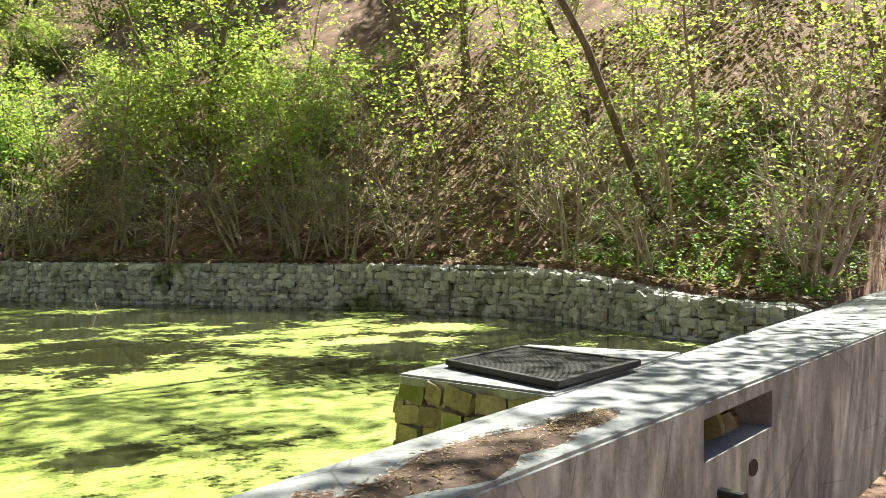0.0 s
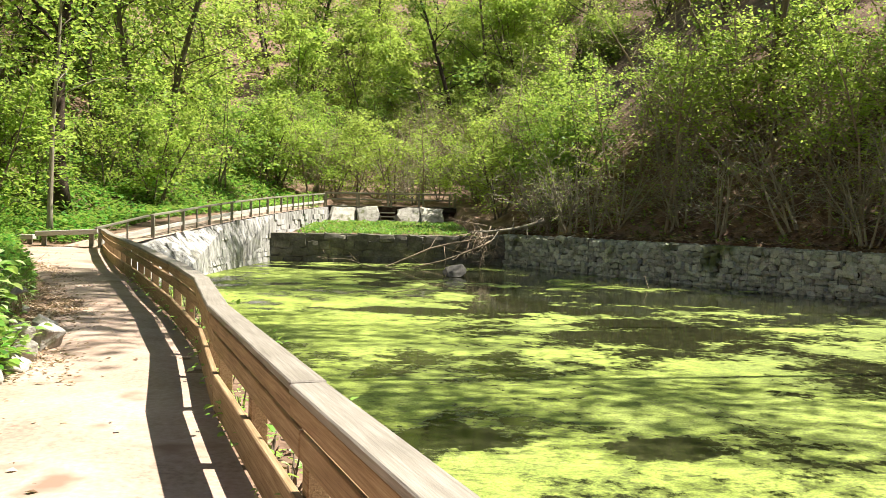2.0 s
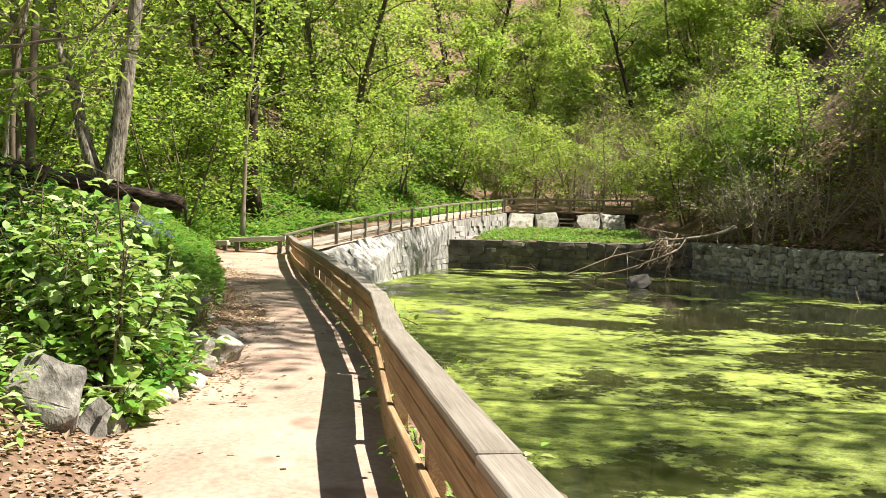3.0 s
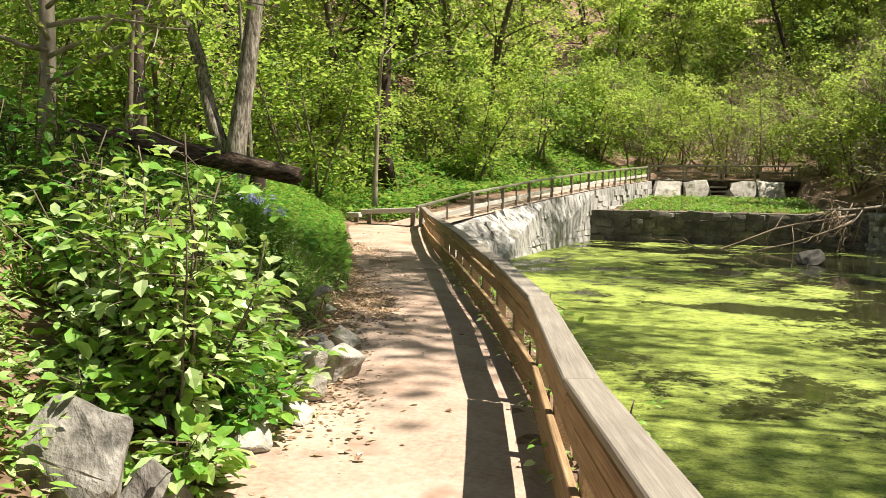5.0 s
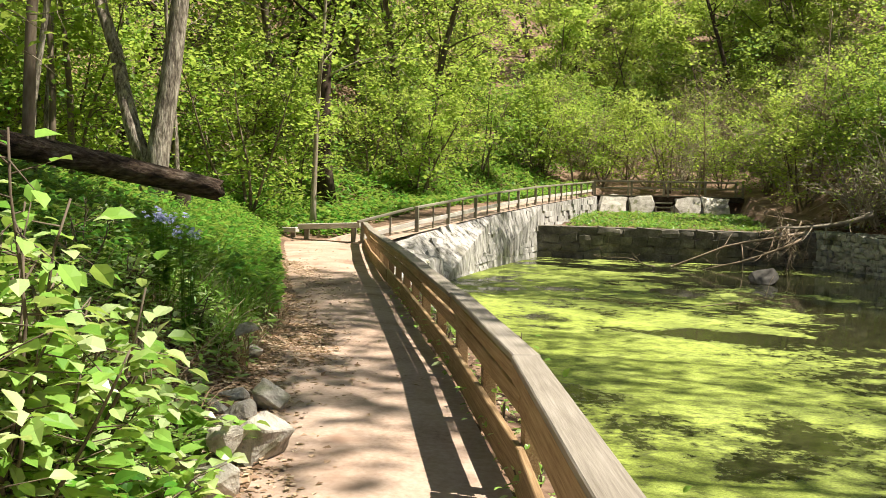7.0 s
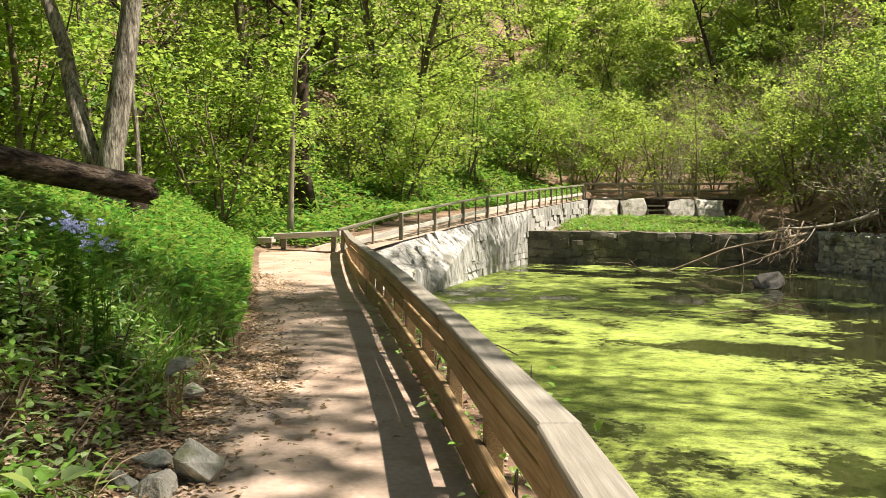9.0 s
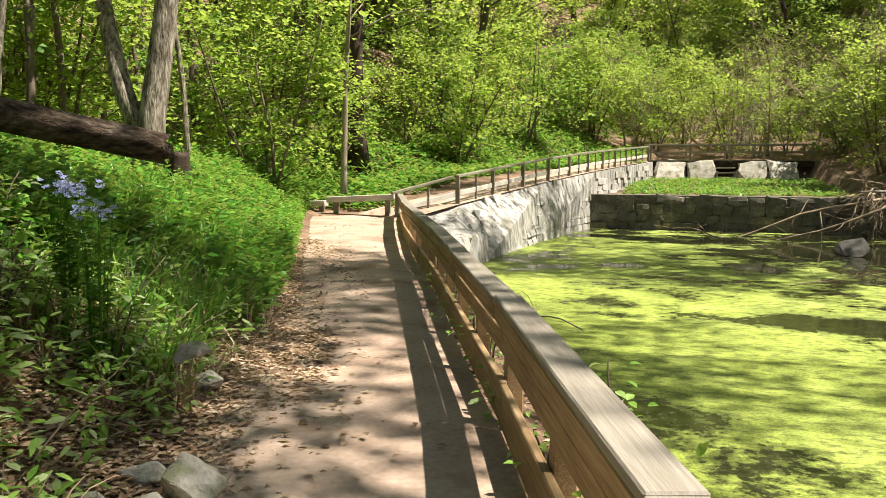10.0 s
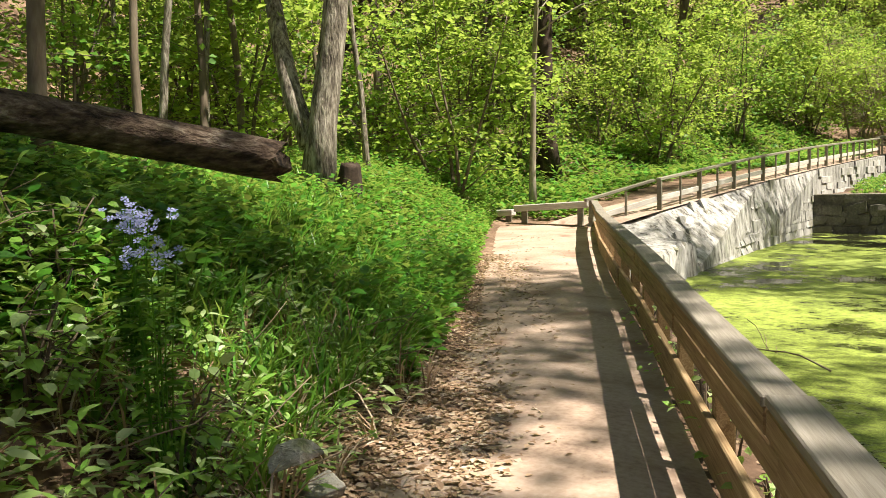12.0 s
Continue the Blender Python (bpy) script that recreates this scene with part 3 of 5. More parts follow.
def build_dam():
    (fx0, fy0), (fx1, fy1) = DAM_FAR
    (nx0, ny0), (nx1, ny1) = DAM_NEAR

    def near(x):
        return ny0 + (ny1 - ny0) * (x - nx0) / (nx1 - nx0)

    xs, zs = [nx0, 7.45, 9.05, nx1], [-3.0, -0.47, -0.14, 0.0]
    bm = bmesh.new()
    grid = {(i, k): bm.verts.new((x, near(x), z)) for i, x in enumerate(xs) for k, z in enumerate(zs)}
    for i in range(3):
        for k in range(3):
            if (i, k) != (1, 1):
                bm.faces.new([grid[i, k], grid[i + 1, k], grid[i + 1, k + 1], grid[i, k + 1]])
    inner = {(i, k): bm.verts.new((xs[i] - 0.1, near(xs[i]) + 0.65, zs[k])) for i in (1, 2) for k in (1, 2)}
    ring = [(1, 1), (2, 1), (2, 2), (1, 2)]
    for a, b in zip(ring, ring[1:] + ring[:1]):
        bm.faces.new([grid[a], inner[a], inner[b], grid[b]])
    bm.faces.new([inner[q] for q in ring])
    fa, fb = bm.verts.new((fx0, fy0, 0)), bm.verts.new((fx1, fy1, 0))
    la, lb = bm.verts.new((fx0, fy0, -3)), bm.verts.new((fx1, fy1, -3))
    bm.faces.new([grid[i, 3] for i in range(4)] + [fb, fa])
    bm.faces.new([fa, fb, lb, la])
    bm.faces.new([grid[0, k] for k in range(4)] + [fa, la])
    bm.faces.new([grid[3, k] for k in range(4)] + [fb, lb])
    bmesh.ops.recalc_face_normals(bm, faces=bm.faces[:])
    rim = [e for e in bm.edges if all(v.co.z == 0 for v in e.verts)]
    bmesh.ops.bevel(bm, geom=rim, offset=0.025, segments=2, affect="EDGES")
    dam = part("dam_wall", bm, CONCRETE, None)
    tagged(dam, "thick weathered grey concrete dam wall with overflow slot", "wall", kind="structure")
    # outlet pipe, and a black disc put beside it for a drain hole's dark
    for name, x, z, r, out, mat in (("pipe", 7.76, -0.76, 0.045, 0.22, IRON), ("drain_ring", 8.5, -0.72, 0.075, 0.02, IRON)):
        y = near(x)
        v, f = tube([(x, y + 0.3, z), (x, y - out, z)], [r, r], 12)
        ob = put(name, mesh_of(name, v, f, mat, False), None)
        tagged(ob, "rusty iron outlet pipe stub in the dam face" if name == "pipe" else "black round disc standing in for the dark of a drain hole", "pipe")
    # rubble lying in the slot
    rng = np.random.default_rng(8)
    for i in range(5):
        x = 7.7 + 0.28 * i
        s = rng.uniform(0.14, 0.22)
        ob = put("rubble_stone", MOSSY_MESHES[i % 5], None, Matrix.LocRotScale((x, near(x) + 0.25 + rng.uniform(0, 0.2), -0.47 + s * 0.36), Euler((0.2, 0.3, i)), (s * 1.3, s, s)))
        tagged(ob, "brown broken stone lying in the overflow slot", "stone", "rubble in the slot")
    # patches of dry needles and leaves lying on the top
    for k, (cx, cy, rx, ry) in enumerate(((5.1, -3.15, 1.0, 0.28), (6.15, -2.95, 0.45, 0.14), (3.5, -3.5, 0.7, 0.25))):
        n = 500
        V, F = [(cx, cy, 0.03)], []
        for i in range(28):
            w = 6.283 * i / 28
            q = 1 + 0.45 * noise.noise(Vector((math.cos(w) * 2 + k * 7, math.sin(w) * 2, 0)))
            for t, h in ((0.75, 0.022), (1.0, 0.001)):
                V.append((cx + rx * q * t * math.cos(w), cy + 0.25 * rx * q * t * math.cos(w) + ry * q * t * math.sin(w), h))
        for i in range(28):
            j = (i + 1) % 28
            F += [(0, 1 + 2 * i, 1 + 2 * j), (1 + 2 * i, 2 + 2 * i, 2 + 2 * j, 1 + 2 * j)]
        put("soil_patch", mesh_of("soil_patch", V, F, DIRT, True), label="brown patch of dirt and rotted needles on the concrete", category="dirt", kind="stuff")
        a, q = rng.uniform(0, 6.28, n), np.sqrt(rng.uniform(0, 1.3, n))
        c = np.stack([cx + rx * q * np.cos(a), cy + 0.25 * (rx * q * np.cos(a)) + ry * q * np.sin(a), np.full(n, 0.028)], 1)
        c[:, 2] = np.where(q > 0.9, 0.008, 0.026)
        v, f = leaves(rng, c, 0.04, 0.002, 0.0, 0.95, 0.15, 0.05)
        put("leaf_litter", mesh_of("leaf_litter", v, f, DRY_LEAF), label="dry needles and leaf bits on the concrete", category="leaf litter", kind="stuff")


build_dam()


def build_sluice_box():
    """The stone chamber against the dam with its iron hatch."""
    box = new("sluice_box")
    tagged(box, "mossy stone chamber against the dam, capped in concrete", "stone chamber")
    A, B, C, D = Vector((6.46, -0.6, 0)), Vector((8.83, 0.15, 0)), Vector((9.55, -1.37, 0)), Vector((6.75, -2.17, 0))
    bm = bmesh.new()
    lo = [bm.verts.new(p + Vector((0, 0, -1.5))) for p in (A, B, C, D)]
    hi = [bm.verts.new(p + Vector((0, 0, -0.06))) for p in (A, B, C, D)]
    bm.faces.new(hi)
    for i in range(4):
        j = (i + 1) % 4
        bm.faces.new([lo[i], lo[j], hi[j], hi[i]])
    bmesh.ops.recalc_face_normals(bm, faces=bm.faces[:])
    part("core", bm, MORTAR, box)
    bm = bmesh.new()
    mid = (A + B + C + D) / 4
    top = [bm.verts.new(mid + (p - mid) * 1.03 + Vector((0, 0, z))) for z in (-0.08, 0.03) for p in (A, B, C, D)]
    bm.faces.new(top[4:])
    bm.faces.new(top[:4][::-1])
    for i in range(4):
        j = (i + 1) % 4
        bm.faces.new([top[i], top[j], top[j + 4], top[i + 4]])
    bmesh.ops.recalc_face_normals(bm, faces=bm.faces[:])
    bmesh.ops.bevel(bm, geom=bm.edges[:], offset=0.02, segments=2, affect="EDGES")
    part("capping", bm, CONCRETE, box, "grey concrete capping slab")
    rng = np.random.default_rng(3)
    for a, b in ((A, D), (A, B)):
        w = (b - a)
        frame_m = Matrix.Translation(a) @ w.to_track_quat("X", "Z").to_matrix().to_4x4()
        holder = new("masonry")
        holder.parent = box
        holder.matrix_basis = frame_m
        face_stones(rng, holder, MOSSY_MESHES, w.length, -1.0, -0.07, 0.2, 0.28, 0.12)
    hatch = new("iron_hatch")
    tagged(hatch, "flat black iron grate hatch on the stone chamber", "hatch")
    g = [Vector((6.98, -0.62, 0.04)), Vector((6.83, -2.12, 0.04)), Vector((8.3, -1.8, 0.04)), Vector((8.25, -0.3, 0.04))]
    bm = bmesh.new()
    v0 = [bm.verts.new(p) for p in g]
    v1 = [bm.verts.new(p + Vector((0, 0, 0.05))) for p in g]
    bm.faces.new(v1)
    bm.faces.new(v0)
    for i in range(4):
        j = (i + 1) % 4
        bm.faces.new([v0[i], v0[j], v1[j], v1[i]])
    bmesh.ops.recalc_face_normals(bm, faces=bm.faces[:])
    part("plate", bm, IRON, hatch)
    for i in range(4):
        a, b = g[i] + Vector((0, 0, 0.045)), g[(i + 1) % 4] + Vector((0, 0, 0.045))
        put("frame_bar", board_mesh("frame_bar", (b - a).length, 0.06, 0.05, IRON, 0.004), hatch, along(a, b))
    for i in range(1, 34):
        a, b = g[0].lerp(g[3], i / 34) + Vector((0, 0, 0.051)), g[1].lerp(g[2], i / 34) + Vector((0, 0, 0.051))
        put("grate_bar", board_mesh("grate_bar", (b - a).length, 0.022, 0.01, IRON, 0.002), hatch, along(a, b))


build_sluice_box()

# ---- gabions ----


def build_gabions():
    rng = np.random.default_rng(11)
    pts = resample(GABION, 2.0)
    for i, (a, b) in enumerate(zip(pts, pts[1:])):
        ta, tb = (0.52 - 0.5 * float(ease(10, 2, p.y)) for p in (a, b))
        L = (b - a).length
        way = Vector((b.x - a.x, b.y - a.y, 0))
        basket = new("gabion_basket")
        tagged(basket, "wire basket packed with rough grey stones, part of the pond bank", "gabion", "gabion baskets along the pond")
        basket.matrix_basis = Matrix.Translation((a.x, a.y, 0)) @ way.to_track_quat("X", "Z").to_matrix().to_4x4()
        bm = bmesh.new()
        ring = []
        for x, t in ((0, ta), (L, tb)):
            ring.append([bm.verts.new((x, y, z)) for y, z in ((0.07, -1.5), (0.07, t - 0.06), (0.95, t - 0.04), (0.95, -1.5))])
        for k in range(4):
            j = (k + 1) % 4
            bm.faces.new([ring[0][k], ring[1][k], ring[1][j], ring[0][j]])
        bm.faces.new(ring[0])
        bm.faces.new(ring[1])
        bmesh.ops.recalc_face_normals(bm, faces=bm.faces[:])
        # Solid core coloured dark, in place of shade between the stones.
        part("fill", bm, DARK_STONE, basket, "dark solid core standing in for the shaded gaps between stones")
        face_stones(rng, basket, GABION_MESHES, L, -0.92, (ta, tb), 0.2, 0.31, 0.26, 0.03, 1.0, turn=0.16)
        for y in (0.2, 0.42, 0.64, 0.86):
            x = rng.uniform(0, 0.2)
            while x < L:
                w = rng.uniform(0.16, 0.3)
                t = ta + (tb - ta) * x / L
                put("stone", GABION_MESHES[rng.integers(8)], basket, Matrix.LocRotScale((x, y, t - 0.05), Euler(rng.normal(0, 0.2, 3)), (w, 0.22, 0.14)))
                x += w
        bars = []
        for x in (0.02, L - 0.02):
            bars.append(tube([(x, -0.07, -0.95), (x, -0.07, ta + 0.02), (x, 0.9, ta + 0.03)], [0.012] * 3, 4))
        bars.append(tube([(0, -0.07, ta + 0.02), (L, -0.07, tb + 0.02)], [0.008] * 2, 4))
        for k in range(1, 14):
            x = L * k / 14
            bars.append(tube([(x, -0.075, -0.95), (x, -0.075, ta + (tb - ta) * k / 14)], [0.0025] * 2, 3))
        for k in range(1, 10):
            z = -0.95 + 0.15 * k
            if z < min(ta, tb):
                bars.append(tube([(0, -0.075, z), (L, -0.075, z)], [0.0025] * 2, 3))
        put("wire_mesh", mesh_of("wire_mesh", *gather(bars), WIRE), basket, None, "thin galvanised wire mesh")


build_gabions()

# ---- the far stone wall and the wall that crosses the pond's head ----


def build_masonry(name, line, z1, thick, core, meshes, row, width, label):
    wall = put(name, strip_wall(name, line, [-1.5] * len(line), z1, thick, core), label=label, category="wall", kind="structure")
    rng = np.random.default_rng(17)
    for (a, za), (b, zb) in zip(zip(line, z1), zip(line[1:], z1[1:])):
        way = Vector((b[0] - a[0], b[1] - a[1], 0))
        m = Matrix.Translation((a[0], a[1], 0)) @ way.to_track_quat("X", "Z").to_matrix().to_4x4()
        holder = new("course")
        holder.parent = wall
        holder.matrix_basis = m
        face_stones(rng, holder, meshes, way.length, -0.88, (za, zb), row, width, 0.24, 0.04, 0.97, turn=0.07)


def build_stone_wall():
    """The battered retaining wall under the fence."""
    verts, faces = [], []
    n = len(WALL_FOOT)
    for (x, y), (tx, ty, tz) in zip(WALL_FOOT, WALL_TOP):
        verts += [(x + (x - tx) * 0.3, y + (y - ty) * 0.3, -1.5), (x, y, -0.85), (tx, ty, tz), (tx - 0.5, ty, tz), (tx - 0.9, ty, -1.5)]
    for i in range(n - 1):
        for k in range(5):
            j = (k + 1) % 5
            faces.append((i * 5 + k, i * 5 + 5 + k, i * 5 + 5 + j, i * 5 + j))
    faces += [tuple(range(5)), tuple(5 * (n - 1) + k for k in range(4, -1, -1))]
    wall = put("stone_wall", mesh_of("stone_wall", verts, faces, MORTAR), label="weathered grey retaining wall, rough render over coursed stone", category="wall", kind="structure")
    rng = np.random.default_rng(17)
    for i in range(n - 1):
        a, b = Vector((*WALL_FOOT[i], -0.85)), Vector((*WALL_FOOT[i + 1], -0.85))
        ta, tb = Vector(WALL_TOP[i]), Vector(WALL_TOP[i + 1])
        x = (b - a).normalized()
        up = ((ta - a) + (tb - b)) / 2
        nrm = x.cross(up).normalized()
        z = nrm.cross(x)
        m = Matrix((x, -nrm, z)).transposed().to_4x4()
        m.translation = a
        course = new("course")
        course.parent = wall
        course.matrix_basis = m
        L, h = (b - a).length, 0.02
        while h < max((ta - a).dot(z), (tb - b).dot(z)) - 0.1:
            row = rng.uniform(0.2, 0.34)
            u = -rng.uniform(0, 0.3)
            while u < L + 0.2:
                w = rng.uniform(0.3, 0.75)
                f = (u + w / 2) / L
                p = a.lerp(b, min(max(f, 0), 1))
                t = ta.lerp(tb, min(max(f, 0), 1))
                span = (t - p).dot(z)
                shift = (t - p).dot(x) * (h + row / 2) / max(span, 0.1)
                if h + row * 0.8 < span and 0 <= f <= 1 and (h < (0.3, 0.5)[i > 0] or (i > 0 and rng.random() < 0.45)):
                    off = (t - p).dot(-nrm) * (h + row / 2) / span
                    put("stone", BLOCK_MESHES[rng.integers(6)], course, Matrix.LocRotScale((u + w / 2 + shift, off - 0.012 + rng.normal(0, 0.008), h + row / 2),
                                                                                         Euler(rng.normal(0, 0.014, 3)), (w * 1.04, 0.06, row * 1.02)))
                u += w
            h += row


build_stone_wall()
build_masonry("far_dam", [(-3.0, 30.7), (7.6, 30.9)], [0.42, 0.42], 0.8, DARK_STONE, DARK_MESHES, 0.3, 0.7, "low dark stone wall across the head of the pond")


def build_ledge():
    """The stony edge between the railing and the water."""
    verts, faces = [], []
    pts = resample([(x, y, 0) for x, y in SHORE[:11]], 0.25)
    rng = np.random.default_rng(4)
    for p in pts:
        rx = at_y(RAIL, p.y) - 0.1
        j = rng.normal(0, 0.04)
        for f, z in ((0, 0.0), (0.35, -0.02), (0.7, -0.06), (1.0, -0.1), (1.04, -0.18), (1.08, -1.5)):
            verts.append((rx + (p.x + j - rx) * f, p.y, z + rng.normal(0, 0.012)))
    for i in range(len(pts) - 1):
        for k in range(5):
            a = i * 6 + k
            faces.append((a, a + 1, a + 7, a + 6))
    edge_me = mesh_of("bank_edge", verts, faces, SOIL, True)
    edge_me.materials.append(MORTAR)
    for q in edge_me.polygons:
        q.material_index = 1 if q.center.y > 12.5 and q.index % 5 > 0 else 0
    put("bank_edge", edge_me, label="earth ledge with dead leaves between railing and water", category="ground", kind="structure")
    for p in pts[::1]:
        s = rng.uniform(0.06, 0.14)
        if rng.random() < 0.55:
            ob = put("edging_stone", ROCK_MESHES[rng.integers(5)], None, Matrix.LocRotScale((p.x - 0.02 + rng.normal(0, 0.04), p.y, -0.16 - s * 0.1), Euler(rng.normal(0, 0.25, 3)), (s * 1.3, s * 1.2, s)))
            tagged(ob, "pale rough stone along the pond's edge", "stone", "edging stones")


ROCK_MESHES = [stone_mesh("rock", 70 + i, ROCK, 0.16, 0.6) for i in range(5)]
build_ledge()

# ---- timber railing along the path ----


def build_railing():
    rail = new("timber_railing")
    tagged(rail, "weathered timber railing with wide cap, middle board and low kerb board", "railing")
    pts = [Vector((x, y, 0)) for x, y in RAIL_JOINTS] + resample([(x, y, 0) for x, y in RAIL[6:]], 2.35)[1:]
    meshes = {}
    rng = np.random.default_rng(2)
    for a, b in zip(pts, pts[1:]):
        L = (b - a).length
        m = along(a, b)
        for name, w, t, y, z, mat in (("cap_board", 0.14, 0.038, -0.07, 0.701, WOOD_CAP), ("apron_board", 0.038, 0.088, -0.024, 0.637, WOOD_WARM),
                                      ("middle_board", 0.038, 0.11, -0.064, 0.485, WOOD_WARM), ("lower_board", 0.04, 0.22, -0.064, 0.155, WOOD_WARM)):
            me = board_mesh(name, L - 0.006, w, t, mat)
            put(name, me, rail, m @ pose(0, y + rng.normal(0, 0.004), z + rng.normal(0, 0.004), rng.normal(0, 0.6), 0, 0))
        for f in (-0.47, 0.03):
            if "post" not in meshes:
                meshes["post"] = board_mesh("post", 0.09, 0.09, 0.9, WOOD_WARM)
            put("post", meshes["post"], rail, m @ pose(L * f, -0.129, 0.225))


build_railing()


def build_fence():
    fence = new("timber_fence")
    tagged(fence, "grey timber post and rail fence on top of the stone wall", "fence")
    pts = resample(FENCE, 2.1)
    post, thin = board_mesh("post", 0.1, 0.1, 0.78, WOOD_GREY), board_mesh("picket", 0.05, 0.05, 0.7, WOOD_GREY)
    for i, p in enumerate(pts):
        put("post", post, fence, Matrix.Translation(p + Vector((0, 0, 0.34))))
    for a, b in zip(pts, pts[1:]):
        for name, w, t, z, mat in (("top_rail", 0.12, 0.06, 0.74, WOOD_GREY), ("lower_rail", 0.04, 0.12, 0.3, WOOD_PALE)):
            put(name, board_mesh(name, (b - a).length, w, t, mat), fence, along(a, b) @ pose(0, 0.02 if w < 0.1 else 0, z))
        put("picket", thin, fence, Matrix.Translation(a.lerp(b, 0.5) + Vector((0, 0, 0.36))))
    # low barrier where the path turns
    bar = new("timber_barrier")
    tagged(bar, "low pale timber barrier at the turn of the path", "barrier")
    for (a, b) in (((-6.45, 19.45, 0.63), (-8.35, 19.75, 0.52)), ((-8.45, 19.9, 0.42), (-9.9, 20.3, 0.36))):
        a, b = Vector(a), Vector(b)
        put("beam", board_mesh("beam", (b - a).length, 0.18, 0.15, WOOD_PALE, 0.015), bar, along(a, b))
        for f in (0.12, 0.88):
            p = a.lerp(b, f)
            put("post", board_mesh("post", 0.12, 0.12, p.z + 0.3, WOOD_GREY), bar, Matrix.Translation((p.x, p.y + 0.05, (p.z - 0.3) / 2)))


build_fence()


def build_far_path():
    verts, faces = [], []
    pts = resample(FENCE, 0.8)
    for p in pts:
        for k in range(6):
            x = p.x + 0.12 - 1.7 * k / 5
            verts.append((x, p.y + 0.3 * k / 5, p.z + 0.05))
    for i in range(len(pts) - 1):
        for k in range(5):
            a = i * 6 + k
            faces.append((a, a + 6, a + 7, a + 1))
    put("path_upper", mesh_of("path_upper", verts, faces, PATHDIRT, True), label="sunlit earth path rising behind the fence", category="path", kind="structure")


build_far_path()


def build_bridge():
    bridge = new("footbridge")
    tagged(bridge, "small grey timber footbridge at the head of the pond", "footbridge")
    a, b = Vector((-1.3, 42.1, 1.72)), Vector((6.2, 42.9, 1.78))
    m, L = along(a, b), (b - a).length
    put("beam", board_mesh("beam", L, 0.2, 0.26, BARK_DARK, 0.01), bridge, m @ pose(0, -0.1, -0.16))
    put("beam", board_mesh("beam", L, 0.2, 0.26, BARK_DARK, 0.01), bridge, m @ pose(0, 1.3, -0.16))
    plank = board_mesh("deck_plank", 0.24, 1.7, 0.05, WOOD_GREY)
    n = int(L / 0.25)
    for i in range(n):
        put("deck_plank", plank, bridge, m @ pose(-L / 2 + 0.125 + 0.25 * i, 0.6, 0))
    post = board_mesh("post", 0.09, 0.09, 0.85, WOOD_GREY)
    for y in (-0.2, 1.4):
        for i in range(5):
            put("post", post, bridge, m @ pose(-L / 2 + 0.1 + (L - 0.2) * i / 4, y, 0.36))
        for name, z in (("top_rail", 0.74), ("middle_rail", 0.4)):
            put(name, board_mesh(name, L, 0.1, 0.06, WOOD_GREY), bridge, m @ pose(0, y, z))
    rng = np.random.default_rng(6)
    for i, (x, w) in enumerate(((-0.2, 1.5), (1.15, 1.2), (3.4, 1.5), (4.8, 1.3))):
        me = stone_mesh("slab", 90 + i, ROCK, 0.16, 0.6)
        ob = put("stone_slab", me, None, Matrix.LocRotScale((x, 41.7, 1.15), Euler((radians(-32), rng.normal(0, 0.06), rng.normal(0, 0.1))), (w, 0.35, 1.25)))
        tagged(ob, "pale tilted stone slab under the footbridge", "stone slab", "slabs under the bridge")
    step = new("timber_steps")
    tagged(step, "short dark timber steps under the footbridge", "steps")
    for k in range(3):
        put("tread", board_mesh("tread", 0.8, 0.35, 0.07, WOOD_GREY), step, pose(2.25, 41.2 + 0.25 * k, 0.95 + 0.22 * k))
    for x in (1.86, 2.64):
        put("stringer", board_mesh("stringer", 0.06, 0.9, 0.5, WOOD_GREY), step, pose(x, 41.5, 0.98))


build_bridge()

# ---- fallen wood and rocks ----


def log_mesh(name, pts, radii, mat, seed, sides=34):
    """A log with furrowed bark and broken ends."""
    rng = np.random.default_rng(seed)
    P = resample(pts, 0.07)
    R = np.interp(np.linspace(0, 1, len(P)), np.linspace(0, 1, len(radii)), radii)
    verts, faces = tube(P, list(R), sides)
    for i in range(len(verts)):
        k, q = i // sides, i % sides
        c = P[k]
        a = 6.283 * q / sides
        n = noise.noise(Vector((math.cos(a) * 7, math.sin(a) * 7, k * 0.13 + seed))) * 0.16 + noise.noise(Vector((math.cos(a) * 2, math.sin(a) * 2, k * 0.05 + seed))) * 0.12
        verts[i] = c + (verts[i] - c) * (1 + n)
        if k in (0, len(P) - 1):
            verts[i] += (P[0] - P[1] if k == 0 else P[-1] - P[-2]) * rng.uniform(-0.7, 0.6)
    return mesh_of(name, verts, faces, mat, True)


put("fallen_log", log_mesh("fallen_log", [(-3.05, 4.7, 1.475), (-4.6, 4.22, 1.8), (-6.9, 3.5, 2.2)], [0.094, 0.112, 0.145], LOG_BARK, 1), label="dark fallen log with furrowed bark leaning across the bank", category="log")
put("tree_stump", log_mesh("tree_stump", [(-7.2, 11.3, 0.6), (-7.18, 11.28, 1.15), (-7.12, 11.25, 1.55)], [0.28, 0.19, 0.13], BARK_DARK, 2), label="rotten dark tree stump among green plants", category="stump")


